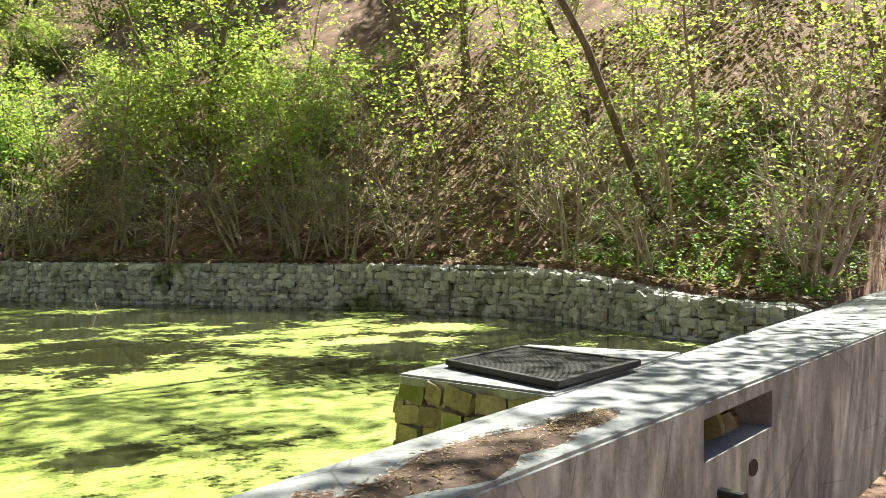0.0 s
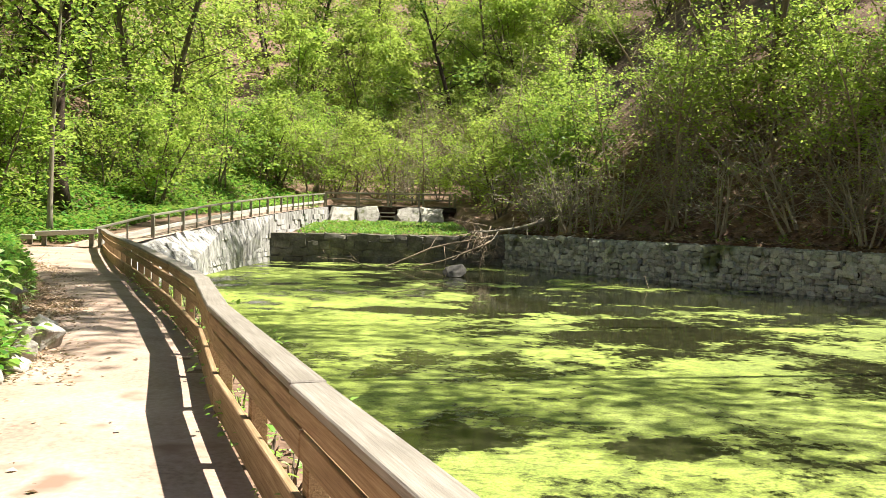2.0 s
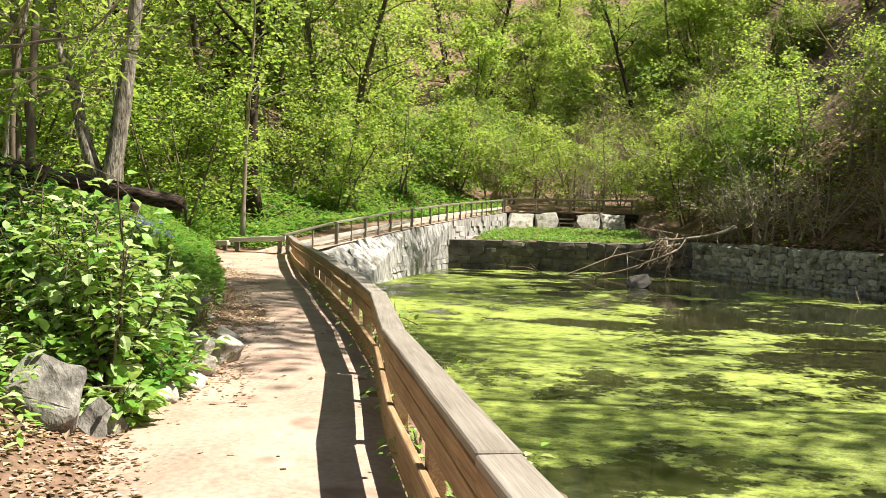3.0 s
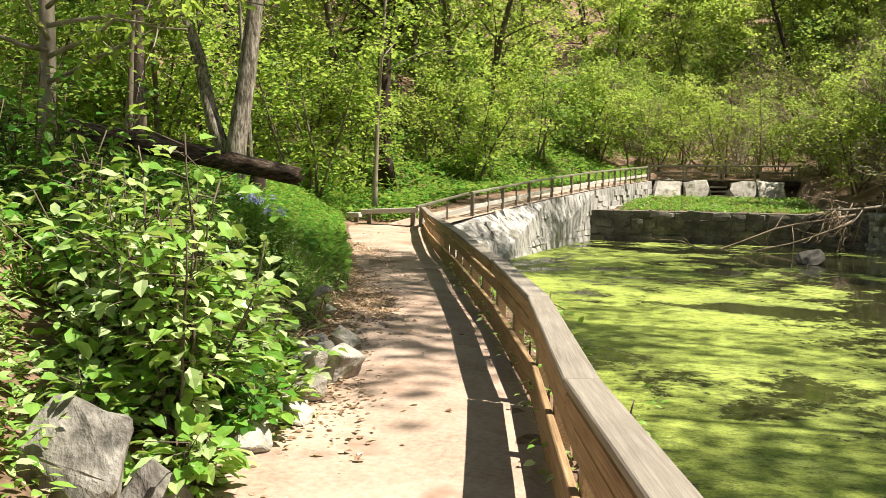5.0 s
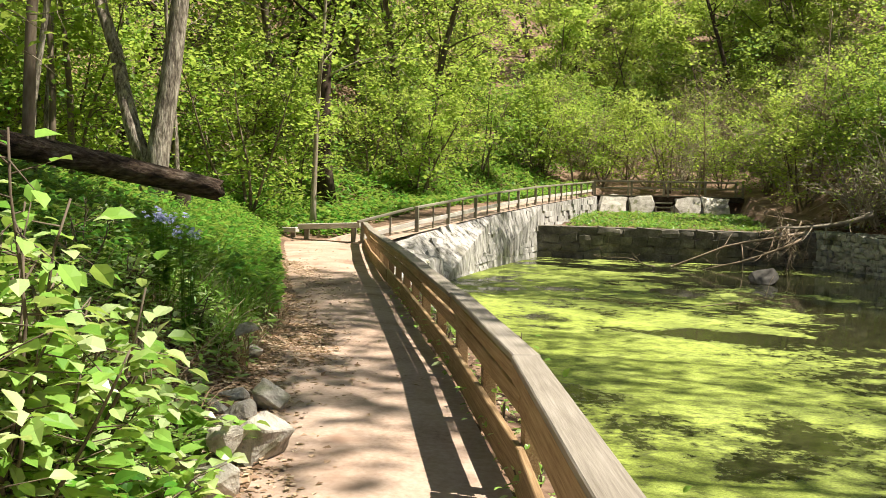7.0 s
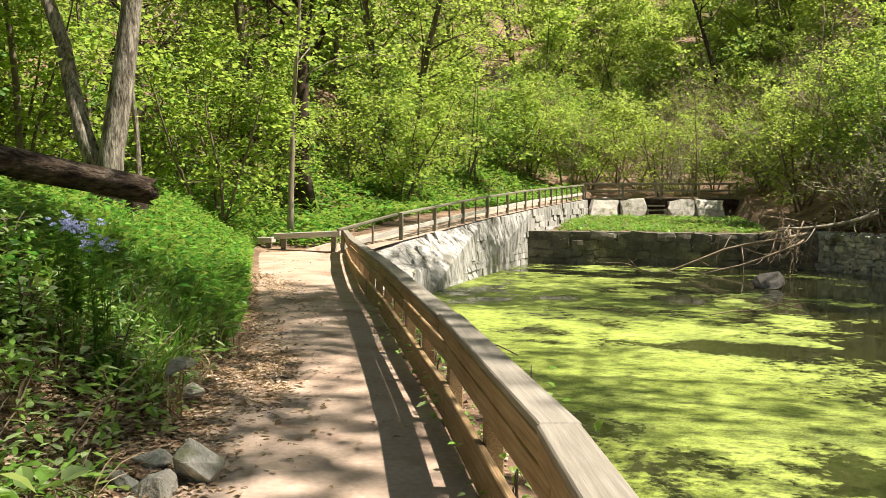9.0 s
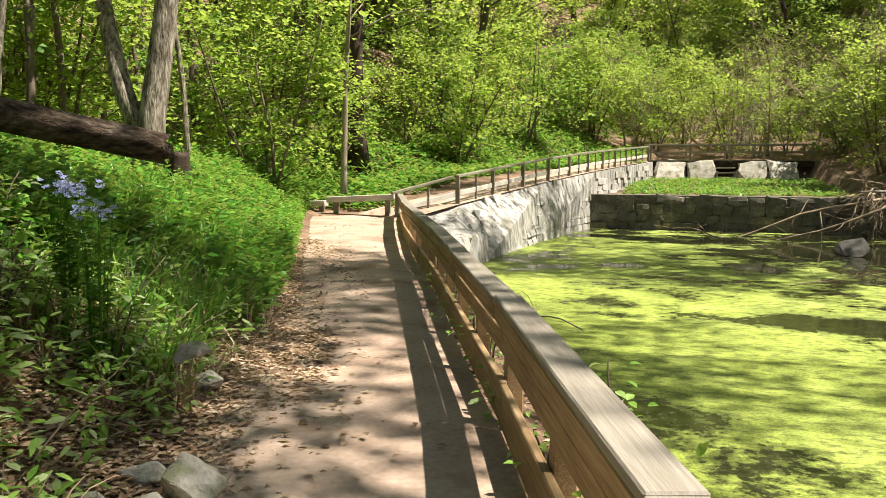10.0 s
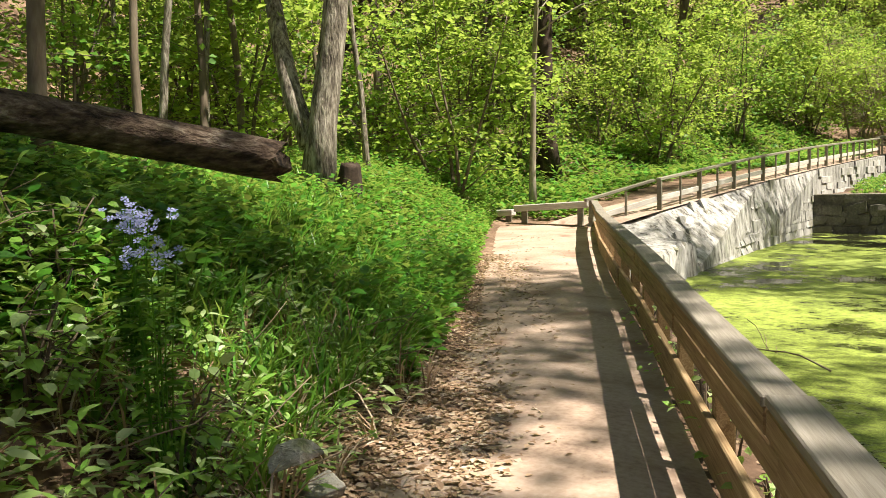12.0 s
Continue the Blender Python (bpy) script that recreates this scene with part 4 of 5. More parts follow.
def branch_thing(name, seed, start, way, length, r, mat, subs, label, leaf=None, bend=0.1, twig=0.3):
    rng = np.random.default_rng(seed)
    pts, rad = limb(rng, start, way, length, r, r * 0.25, bend, 8)
    main = put(name, mesh_of(name, *tube(pts, rad, 7), mat, True), label=label, category="branch")
    for i in range(subs):
        q = rng.uniform(1.5, 8)
        k = min(int(q), 7)
        p = pts[k].lerp(pts[k + 1], q - k)
        d = (pts[k + 1] - pts[k]).normalized() + Vector(rng.normal(0, 0.7, 3))
        tp, tr = limb(rng, p, d, length * twig * rng.uniform(0.5, 1.2), max(0.006, rad[k] * 0.45), 0.004, 0.2, 4)
        put("twig", mesh_of("twig", *tube(tp, tr, 4), mat, True), main)
    return main


for k, (p, w, L, r, n) in enumerate((((6.6, 29.3, 0.5), (-1, -0.12, -0.15), 7.4, 0.055, 9), ((6.4, 28.6, 0.3), (-1, -0.3, -0.15), 6.2, 0.045, 8),
                                     ((8.6, 28.6, 1.25), (-1, 0.1, -0.3), 3.4, 0.1, 9), ((1.5, 27.0, -0.72), (-1, -0.5, 0.06), 2.6, 0.025, 10),
                                     ((-1.0, 11.0, -0.76), (-0.9, 0.5, 0.03), 1.6, 0.012, 5), ((10.2, 19.5, -0.85), (-0.3, 0.2, 0.8), 0.6, 0.02, 3),
                                     ((2.2, 16.5, -0.77), (0.8, 0.5, 0.02), 1.5, 0.012, 6))):
    branch_thing("fallen_branch", 200 + k, p, w, L, r, BARK_PALE if k == 2 else TWIG, n, "bleached fallen branch lying over the duckweed")
for k in range(16):
    rng = np.random.default_rng(300 + k)
    branch_thing("root_tangle", 310 + k, (6.2 + rng.normal(0, 0.4), 29.4 + rng.normal(0, 0.3), 0.7 + rng.normal(0, 0.2)), (rng.normal(-0.4, 0.5), rng.normal(-0.3, 0.4), rng.normal(-0.5, 0.5)), 1.5, 0.03, TWIG, 16, "reddish tangle of dead roots hanging from the bank")


def rock(x, y, z, sx, sy, sz, seed, label, rough=0.17, turn=0.0, mat=ROCK, name="rock"):
    bm = bmesh.new()
    rng = np.random.default_rng(seed)
    for i in range(13):
        v = Vector(rng.normal(0, 1, 3)).normalized() * rng.uniform(0.36, 0.5)
        v.z *= 0.9
        bm.verts.new(v)
    hull = bmesh.ops.convex_hull(bm, input=bm.verts[:])
    bmesh.ops.delete(bm, geom=[g for g in hull["geom_interior"] if isinstance(g, bmesh.types.BMVert)], context="VERTS")
    bmesh.ops.bevel(bm, geom=bm.edges[:], offset=0.018, segments=1, affect="EDGES")
    bmesh.ops.triangulate(bm, faces=bm.faces[:])
    bmesh.ops.subdivide_edges(bm, edges=bm.edges[:], cuts=2, use_grid_fill=True)
    for v in bm.verts:
        v.co += v.co.normalized() * (noise.noise(v.co * 6 + Vector((seed, 0, 0))) * 0.035 + noise.noise(v.co * 17) * 0.012)
    me = bpy.data.meshes.new(name)
    bm.to_mesh(me)
    bm.free()
    me.materials.append(mat)
    return put(name, me, None, Matrix.LocRotScale((x, y, z), Euler((0, 0, turn)), (sx * 1.25, sy * 1.25, sz * 1.3)), label, "rock")


rock(4.45, 23.4, -0.66, 1.25, 0.8, 0.7, 12, "grey boulder standing in the duckweed", turn=1.3, mat=BOULDER)
rock(-1.36, -0.85, 0.2, 0.62, 0.5, 0.78, 4, "large grey boulder beside the path, half overgrown", turn=0.3, mat=GREY_ROCK)
rock(-1.06, -0.72, 0.08, 0.3, 0.3, 0.42, 41, "grey broken rock leaning on the boulder", turn=1.1, mat=GREY_ROCK)
rock(-1.3, 1.72, 0.12, 0.42, 0.34, 0.3, 42, "pale rough stone at the edge of the path", turn=0.4)
rock(-1.36, 1.5, 0.2, 0.26, 0.22, 0.24, 43, "pale rough stone at the edge of the path", turn=2.0)
rock(-1.26, 1.05, 0.1, 0.36, 0.3, 0.3, 44, "pale rough stone at the edge of the path", turn=1.2)
rock(-1.12, 0.62, 0.08, 0.3, 0.26, 0.26, 45, "pale rough stone at the edge of the path", turn=2.6)
rock(-1.1, 0.1, 0.08, 0.26, 0.3, 0.3, 46, "pale rough stone at the edge of the path", turn=0.9)
rock(-1.66, 2.75, 0.12, 0.3, 0.24, 0.26, 47, "pale rough stone at the edge of the path", turn=1.9)
rock(-2.37, 3.92, 0.33, 0.24, 0.18, 0.16, 48, "pale flat stone on the leaf-strewn bank", turn=0.5)
for k, (x, y, s) in enumerate(((-1.38, 1.75, 0.34), (-1.62, 1.95, 0.26), (-1.5, 1.3, 0.26), (-1.35, 0.75, 0.26), (-1.75, 2.5, 0.22), (-1.2, 0.45, 0.2), (-2.0, 2.9, 0.2), (-2.5, 4.2, 0.2), (-1.15, 0.15, 0.24), (-1.3, 1.0, 0.2), (-1.45, 1.5, 0.2), (-1.75, 2.2, 0.18), (-1.95, 2.55, 0.16))):
    rock(x, y, ground_z(x, y) + s * 0.22, s * 1.15, s, s * 0.8, 20 + k, "pale rough stone at the edge of the path", turn=k)

# ---- trees ----
rng = np.random.default_rng(5)


def left_x(y):
    return float(np.interp(y, [q[1] for q in LEFT_LINE], [q[0] for q in LEFT_LINE]))


def right_x(y):
    q = sorted(RIGHT_LINE, key=lambda v: v[1])
    return float(np.interp(y, [v[1] for v in q], [v[0] for v in q]))


def plant_all(kinds, places, label, category, group, spread=0.2, dip=0.0):
    """Puts trees of the kinds at the places; the first copies are the kinds themselves."""
    for i, (x, y) in enumerate(places):
        s = rng.uniform(1 - spread, 1 + spread)
        m = Matrix.LocRotScale((x, y, ground_z(x, y) - dip), Euler((rng.normal(0, 0.04), rng.normal(0, 0.04), rng.uniform(0, 6.28))), None)
        k = kinds[i % len(kinds)]
        if i < len(kinds):
            ob = k
            ob.matrix_basis = m
        else:
            ob = copy_thing(k, m)
        ob.scale = (s, s, s)
        tagged(ob, label, category, group)


def scatter(n, ylo, yhi, side, dlo, dhi):
    out = []
    for i in range(n):
        y = ylo + (yhi - ylo) * (i + rng.uniform(0, 1)) / n
        d = dlo + (dhi - dlo) * rng.uniform(0, 1)
        out.append((left_x(y) - d, y) if side < 0 else (right_x(y) + d, y))
    return out


# tall trees on both slopes
tall = [tree(101 + i, 19, 0.2, 0.14, 4.6, 4400, 0.2, (BARK, BARK, BARK_DARK)[i], (LEAF_SPRING, LEAF_OLIVE, LEAF_DEEP)[i], limbs=26, sub=4, name="tall_tree") for i in range(3)]
plant_all(tall, [(24.5, 19.0), (16.6, 25.6)] + scatter(5, 30, 50, 1, 24, 36) + [(36.0, 3.0), (40.0, 14.0)] + scatter(20, 12, 62, -1, 4, 22) + [(rng.uniform(-14, 26), rng.uniform(58, 92)) for i in range(16)],
          "tall slender woodland tree in fresh spring leaf", "tree", "tall trees on the slopes")
# trees added for dapples: they lean over the pond, crowns out of view
over = [tree(121 + i, (22, 22, 24.5)[i], 0.11, (0.5, 0.5, 0.76)[i], 4.6, (4200, 4200, 5400)[i], 0.165, BARK, LEAF_SPRING, limbs=22, sub=5, lean=l, name="leaning_tree") for i, l in enumerate(((-0.62, -0.1), (-0.5, 0.05), (-0.95, -0.16)))]
for k, (kind, x, y) in enumerate(((0, 19.6, 23.0), (1, 22.5, 18.5), (2, 20.3, 6.8), (1, 26.5, 3.6), (0, 17.0, 28.5), (0, 23.5, -1.5), (2, 24.4, 12.4))):
    m = pose(x, y, ground_z(x, y))
    ob = over[kind] if k < 3 else copy_thing(over[kind], m)
    ob.matrix_basis = m
    tagged(ob, "added tall tree leaning from the slope, its crown out of view for shade", "tree", "leaning trees")
# saplings behind the gabions, thin stems with sparse leaves
thin = [tree(131 + i, 6.5, 0.06, 0.3, 1.9, 620, 0.12, TWIG, LEAF_SPRING, limbs=18, sub=4, rise=0.7, lean=(0.08 * i - 0.08, 0), name="sapling") for i in range(3)]
plant_all(thin, [(18.6, 13.6), (19.0, 6.55), (18.9, 5.2), (16.3, 18.2), (19.9, 11.6), (20.2, 10.2), (15.8, 19.2), (18.2, 15.2), (24.0, 2.9), (12.4, 24.6), (11.5, 27.9)] + scatter(14, -1, 32, 1, 1.2, 9) + scatter(12, -2, 30, 1, 9, 19),
          "thin sapling with sparse yellow-green leaves on the slope", "sapling", "saplings on the slope")
# twiggy shrubs, mostly bare
bare = [tree(141 + i, 3.6, 0.045, 0.12, 1.9, 260, 0.09, BARK_PALE, LEAF_SPRING if i else LEAF_OLIVE, stems=6, limbs=42, sub=5, rise=0.45, name="bare_shrub") for i in range(3)]
plant_all(bare, scatter(16, 0, 33, 1, 0.7, 3.5) + scatter(14, 0, 33, 1, 3, 9) + [(9.6, 28.4), (10.4, 27.2), (8.6, 30.2), (16.0, 17.5), (16.8, 17.0), (15.2, 20.4)] + scatter(14, 40, 60, 1, 1, 8) + [(rng.uniform(-3, 7), rng.uniform(45, 62)) for i in range(12)],
          "tangled twiggy shrub, grey-brown and almost leafless", "shrub", "bare shrubs on the slope")
# taller grey twiggy trees past the bridge
grey = [tree(145 + i, 7.5, 0.08, 0.15, 2.8, 500, 0.1, TWIG, LEAF_OLIVE, stems=2, limbs=40, sub=6, rise=0.5, name="grey_tree") for i in range(2)]
plant_all(grey, [(-2.5, 47.5), (1.5, 49), (4.5, 46.5), (7.5, 45), (9.5, 41), (0.0, 55), (4.0, 57), (8.5, 52), (-4.5, 54), (9.0, 36.5), (6.5, 61), (1.0, 64)],
          "grey twiggy tree just coming into leaf past the bridge", "tree", "grey twiggy trees")
# leafy understorey
low = [tree(151 + i, 5.2, 0.045, 0.08, 2.1, 2600, 0.13, BARK, (LEAF_SPRING, LEAF_DEEP, LEAF_OLIVE)[i], stems=4, limbs=28, sub=4, rise=0.3, name="understorey_tree") for i in range(3)]
plant_all(low, scatter(8, 21, 33, 1, 1.4, 10) + scatter(11, 31, 47, 1, 0.4, 6) + scatter(20, 17, 60, -1, 2.5, 16) + scatter(16, 19, 52, -1, 0.8, 4) + scatter(12, 5, 18, -1, 6.5, 16)
          + [(rng.uniform(-10, 20), rng.uniform(52, 72)) for i in range(26)],
          "bushy understorey tree in bright spring leaf", "tree", "understorey trees")
# fuller trees that close the far slopes
far = [tree(155 + i, 9, 0.09, 0.06, 3.2, 3600, 0.215, BARK, (LEAF_SPRING, LEAF_OLIVE)[i], stems=3, limbs=27, sub=3, rise=0.35, name="slope_tree") for i in range(2)]
plant_all(far, scatter(24, 14, 70, -1, 12, 34) + [(rng.uniform(-22, 30), rng.uniform(64, 105)) for i in range(24)] + scatter(14, 32, 62, 1, 15, 34) + scatter(7, -4, 30, 1, 24, 38),
          "broad leafy tree on the far wooded slope", "tree", "trees on the far slopes")
# trunks beside the path
big = tree(161, 17, 0.34, 0.35, 4.5, 3600, 0.19, BARK_DARK, LEAF_DEEP, limbs=26, sub=5, name="large_tree")
big.matrix_basis = pose(-9.9, 26.0, ground_z(-9.9, 26.0))
tagged(big, "large dark-barked tree behind the path", "tree")
pale = tree(162, 11, 0.1, 0.35, 2.6, 1200, 0.14, BARK_PALE, LEAF_SPRING, limbs=16, sub=4, name="slender_tree")
pale.matrix_basis = pose(-8.5, 21.2, ground_z(-8.5, 21.2))
tagged(pale, "slender pale-barked tree at the turn of the path", "tree")
fork = tree(163, 12, 0.23, 0.3, 3.4, 1900, 0.15, RUGGED, LEAF_SPRING, limbs=18, sub=5, lean=(-0.14, 0), name="forked_tree")
fr = np.random.default_rng(9)
fp, fq = limb(fr, (-0.05, 0, 0.8), (-0.3, 0.05, 1), 8, 0.16, 0.04, 0.09, 10)
put("side_stem", mesh_of("side_stem", *tube(fp, fq, 10), RUGGED, True), fork)
fork.matrix_basis = pose(-7.87, 11.4, ground_z(-7.87, 11.4))
tagged(fork, "forked pale-barked tree above green undergrowth", "tree")
slim = [tree(171 + i, 9, 0.07, 0.4, 2.0, 700, 0.12, (BARK, RUGGED)[i], LEAF_SPRING, limbs=14, sub=4, name="slender_tree") for i in range(2)]
plant_all(slim, [(-5.4, 5.2), (-9.0, 9.5), (-9.6, 11.0), (-10.3, 11.8), (-10.8, 13.2), (-12.5, 12.0), (-11.5, 17.0), (-13.0, 19.0), (-7.6, 8.0), (-9.6, 15.5)], "slender young tree in the shaded wood", "tree", "slender young trees", 0.15)

# ---- undergrowth ----


def sprigs(rng, places, size, height, blades, upright=0.8, wide=0.16):
    """Low plants: blades that spring from each place and arch outwards."""
    n = len(places)
    base = np.repeat(np.asarray(places), blades, 0)
    m = n * blades
    a = rng.uniform(0, 6.283, m)
    lift = rng.uniform(0, 1, m) * height * np.repeat(rng.uniform(0.5, 1.3, n), blades)
    root = base + np.stack([np.cos(a) * 0.02, np.sin(a) * 0.02, lift], 1)
    up = rng.uniform(upright - 0.6, upright + 0.4, m)
    d = np.stack([np.cos(a), np.sin(a), up], 1)
    d /= np.linalg.norm(d, axis=1)[:, None]
    s = np.stack([-np.sin(a), np.cos(a), rng.normal(0, 0.3, m)], 1)
    L = (size * rng.uniform(0.6, 1.4, m))[:, None]
    w = L * wide
    drop = np.array([0, 0, 0.25]) * L
    rows = [root]
    for f, g in ((0.3, 0.85), (0.62, 0.8)):
        rows += [root + d * L * f + s * w * g - drop * f * f, root + d * L * f - s * w * g - drop * f * f]
    v = np.stack(rows + [root + d * L - drop], 1).reshape(-1, 3)
    k = np.arange(m)[:, None] * 6
    quads = (k + [1, 2, 4, 3]).tolist()
    return v.tolist(), (k + [0, 2, 1]).tolist() + quads + (k + [3, 4, 5]).tolist()


def strew(rng, n, ylo, yhi, side, dlo, dhi, power=1.0, lift=0.0):
    y = rng.uniform(ylo, yhi, n)
    d = dlo + (dhi - dlo) * rng.uniform(0, 1, n) ** power
    if side < 0:
        x = np.interp(y, [q[1] for q in LEFT_LINE], [q[0] for q in LEFT_LINE]) - d
    else:
        q = sorted(RIGHT_LINE, key=lambda v: v[1])
        x = np.interp(y, [v[1] for v in q], [v[0] for v in q]) + d
    return np.stack([x, y, land(x, y) + lift], 1)


ur = np.random.default_rng(77)
put("undergrowth", mesh_of("undergrowth", *sprigs(ur, np.concatenate([strew(ur, 4200, 5.9, 24, -1, 0.3, 7.5, 1.3), strew(ur, 1100, 3.2, 6.4, -1, 1.35, 5, 1.2), strew(ur, 1300, -2, 9, 1, 0.6, 7, 1.0), strew(ur, 1700, -3, 6, -1, 2.2, 8, 1.0)]), 0.09, 0.42, 20, 0.5, 0.28), HERB), label="dense bright green woodland herbs on the bank", category="undergrowth", kind="stuff")
put("undergrowth", mesh_of("undergrowth", *sprigs(ur, strew(ur, 3000, 20.2, 46, -1, -2.2, 3.0, 1.0), 0.2, 0.3, 9, 0.6, 0.24), HERB), label="green herbs along the upper path", category="undergrowth", kind="stuff")
put("undergrowth", mesh_of("undergrowth", *sprigs(ur, strew(ur, 2600, 22, 56, -1, 0.1, 14, 1.0), 0.26, 0.45, 8), HERB), label="green herbs under the trees on the far bank", category="undergrowth", kind="stuff")
put("undergrowth", mesh_of("undergrowth", *sprigs(ur, np.concatenate([strew(ur, 1700, -3.5, 1.2, -1, 0.45, 6.5, 1.2), strew(ur, 1300, 1.2, 6, -1, 1.0, 6.5, 1.2), strew(ur, 240, 0.8, 6, -1, 0.2, 1.1, 1.0)]), 0.085, 0.34, 12, 0.4), LEAF_BUSH), label="low leafy plants beside the path", category="undergrowth", kind="stuff")
put("grass", mesh_of("grass", *sprigs(ur, strew(ur, 170, 4.0, 10, -1, 0.45, 1.9), 0.4, 0.1, 9, 1.3, 0.016), HERB), label="long arching grass at the path's edge", category="grass", kind="stuff")
put("undergrowth", mesh_of("undergrowth", *sprigs(ur, strew(ur, 900, 0, 32, 1, 0.6, 7), 0.16, 0.25, 8), LEAF_DEEP), label="green tufts on the leaf-strewn slope", category="undergrowth", kind="stuff")
qx, qy = ur.uniform(-1.8, 6.0, 1500), ur.uniform(31.6, 40.8, 1500)
put("undergrowth", mesh_of("undergrowth", *sprigs(ur, np.stack([qx, qy, land(qx, qy)], 1), 0.16, 0.1, 9), HERB), label="green marsh plants behind the low wall", category="undergrowth", kind="stuff")
# dry leaves
ly = ur.uniform(-3, 12, 1600)
lx = np.interp(ly, [q[1] for q in SHORE], [q[0] for q in SHORE]) - ur.uniform(0.1, 0.75, 1600)
ledge_l = np.stack([lx, ly, np.full(1600, -0.045)], 1)
near_l = np.concatenate([strew(ur, 17000, -4, 14, -1, -0.5, 0.6, 1.0, 0.02), strew(ur, 13000, 0.5, 6.2, -1, -0.3, 2.6, 1.0, 0.025), strew(ur, 9000, 2.6, 6.2, -1, -0.4, 0.9, 1.0, 0.03)])
path_l = np.concatenate([strew(ur, 260, -4, 18, -1, -1.6, -0.2, 0.35, 0.045), strew(ur, 1500, 0, 13, -1, -0.1, -0.7, 1.5, 0.04)])
put("leaf_litter", mesh_of("leaf_litter", *leaves(ur, np.concatenate([near_l, path_l, ledge_l]), 0.047, 0.006, 0.0, 0.85, 0.33, 0.1), DRY_LEAF), label="dry brown leaves strewn along the path's edge", category="leaf litter", kind="stuff")
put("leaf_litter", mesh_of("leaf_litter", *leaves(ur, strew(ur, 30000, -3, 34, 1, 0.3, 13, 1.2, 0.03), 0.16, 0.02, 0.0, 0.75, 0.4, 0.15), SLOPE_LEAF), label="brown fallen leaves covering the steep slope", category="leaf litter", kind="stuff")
put("leaf_litter", mesh_of("leaf_litter", *leaves(ur, strew(ur, 9000, 8, 60, -1, 1.5, 22, 1.0, 0.03), 0.16, 0.02, 0.0, 0.75, 0.4, 0.15), DRY_LEAF), label="brown fallen leaves on the wooded bank", category="leaf litter", kind="stuff")


def blade_leaf(rng, centres, ways, size, wide=0.34):
    """Larger oval leaves of six corners, folded along the rib."""
    V, F = [], []
    for c, d in zip(centres, ways):
        c, d = Vector(c), Vector(d).normalized()
        s = d.cross(Vector((rng.normal(0, 0.35), rng.normal(0, 0.35), 1))).normalized()
        n = s.cross(d)
        L = size * rng.uniform(0.6, 1.3)
        k = len(V)
        for a, b, h in ((0, 0, 0), (0.25, wide * 0.85, 0.09), (0.62, wide * 0.9, 0.07), (1, 0, -0.14), (0.62, -wide * 0.9, 0.07), (0.25, -wide * 0.85, 0.09), (0.5, 0, 0)):
            V.append(c + d * L * a + s * L * b + n * L * h)
        F += [(k, k + 1, k + 6), (k + 1, k + 2, k + 6), (k + 2, k + 3, k + 6), (k + 3, k + 4, k + 6), (k + 4, k + 5, k + 6), (k + 5, k, k + 6)]
    return V, F


def bush(seed, x, y, height, spread, stems, count, size, mat, label, name="bush", z=None):
    rng = np.random.default_rng(seed)
    z = ground_z(x, y) if z is None else z
    wood, C, W = [], [], []
    for i in range(stems):
        a = rng.uniform(0, 6.28)
        way = Vector((math.cos(a) * spread * rng.uniform(0.1, 1), math.sin(a) * spread * rng.uniform(0.1, 1), height))
        pts, rad = limb(rng, (0, 0, -0.05), way, height * rng.uniform(0.6, 1.05), 0.012, 0.004, 0.1, 8)
        wood.append(tube(pts, rad, 5))
        for j in range(count // stems):
            q = rng.uniform(0.15, 1) ** 0.7 * 8
            k = min(int(q), 7)
            p = pts[k].lerp(pts[k + 1], q - k)
            d = Vector((rng.normal(0, 1), rng.normal(0, 1), rng.normal(0.15, 0.3))).normalized()
            off = rng.uniform(0.02, 0.2)
            C.append(p + d * off)
            W.append(d + Vector((0, 0, rng.uniform(-0.5, 0.15))))
            if off > 0.15 and stems > 5:
                wood.append(tube([p, p + d * off], [0.004, 0.002], 3))
    root = new(name)
    root.matrix_basis = pose(x, y, z)
    for piece in ([gather(wood)] if stems > 5 else wood):
        put("stem", mesh_of("stem", *piece, BARK, True), root)
    put("foliage", mesh_of("foliage", *blade_leaf(rng, C, W, size), mat), root)
    return tagged(root, label, "bush")


bush(1, -1.35, -0.15, 1.62, 0.55, 20, 860, 0.1, LEAF_BUSH, "leafy bush with large pale sunlit leaves beside the path")
bush(2, -1.55, 0.4, 1.15, 0.55, 14, 560, 0.1, LEAF_BUSH, "spreading leafy bush at the path's edge")
bush(3, -1.95, 0.15, 1.3, 0.55, 14, 520, 0.1, LEAF_BUSH, "leafy bush with fresh green leaves on the bank")
bush(4, -3.0, 1.1, 1.35, 0.5, 12, 460, 0.085, HERB, "tall leafy plants on the bank above the path")
bush(5, -2.5, 0.6, 1.2, 0.5, 12, 420, 0.085, HERB, "tall leafy plants on the bank above the path")
bush(6, -3.8, 1.5, 1.3, 0.5, 12, 420, 0.085, HERB, "tall leafy plants on the bank above the path")
for k, (x, y, h) in enumerate(((-1.5, 0.4, 0.5), (-1.9, 0.0, 0.6), (-1.6, -0.5, 0.5), (-2.3, 0.5, 0.8), (-2.75, 3.7, 0.45), (-3.2, 3.4, 0.6), (-3.3, 3.0, 0.7), (-3.7, 3.9, 0.7), (-3.0, 2.5, 0.7), (-1.35, -1.7, 0.5), (-2.0, -1.2, 0.8), (-1.08, -0.5, 0.4), (-1.2, 0.25, 0.4), (-1.35, 0.8, 0.4), (-1.6, 1.5, 0.45))):
    bush(20 + k, x, y, h, 0.35, 8, 200, 0.1 if k < 4 or k > 10 else 0.07, LEAF_BUSH if k % 3 else HERB, "low leafy plant beside the path", "leafy_plant")


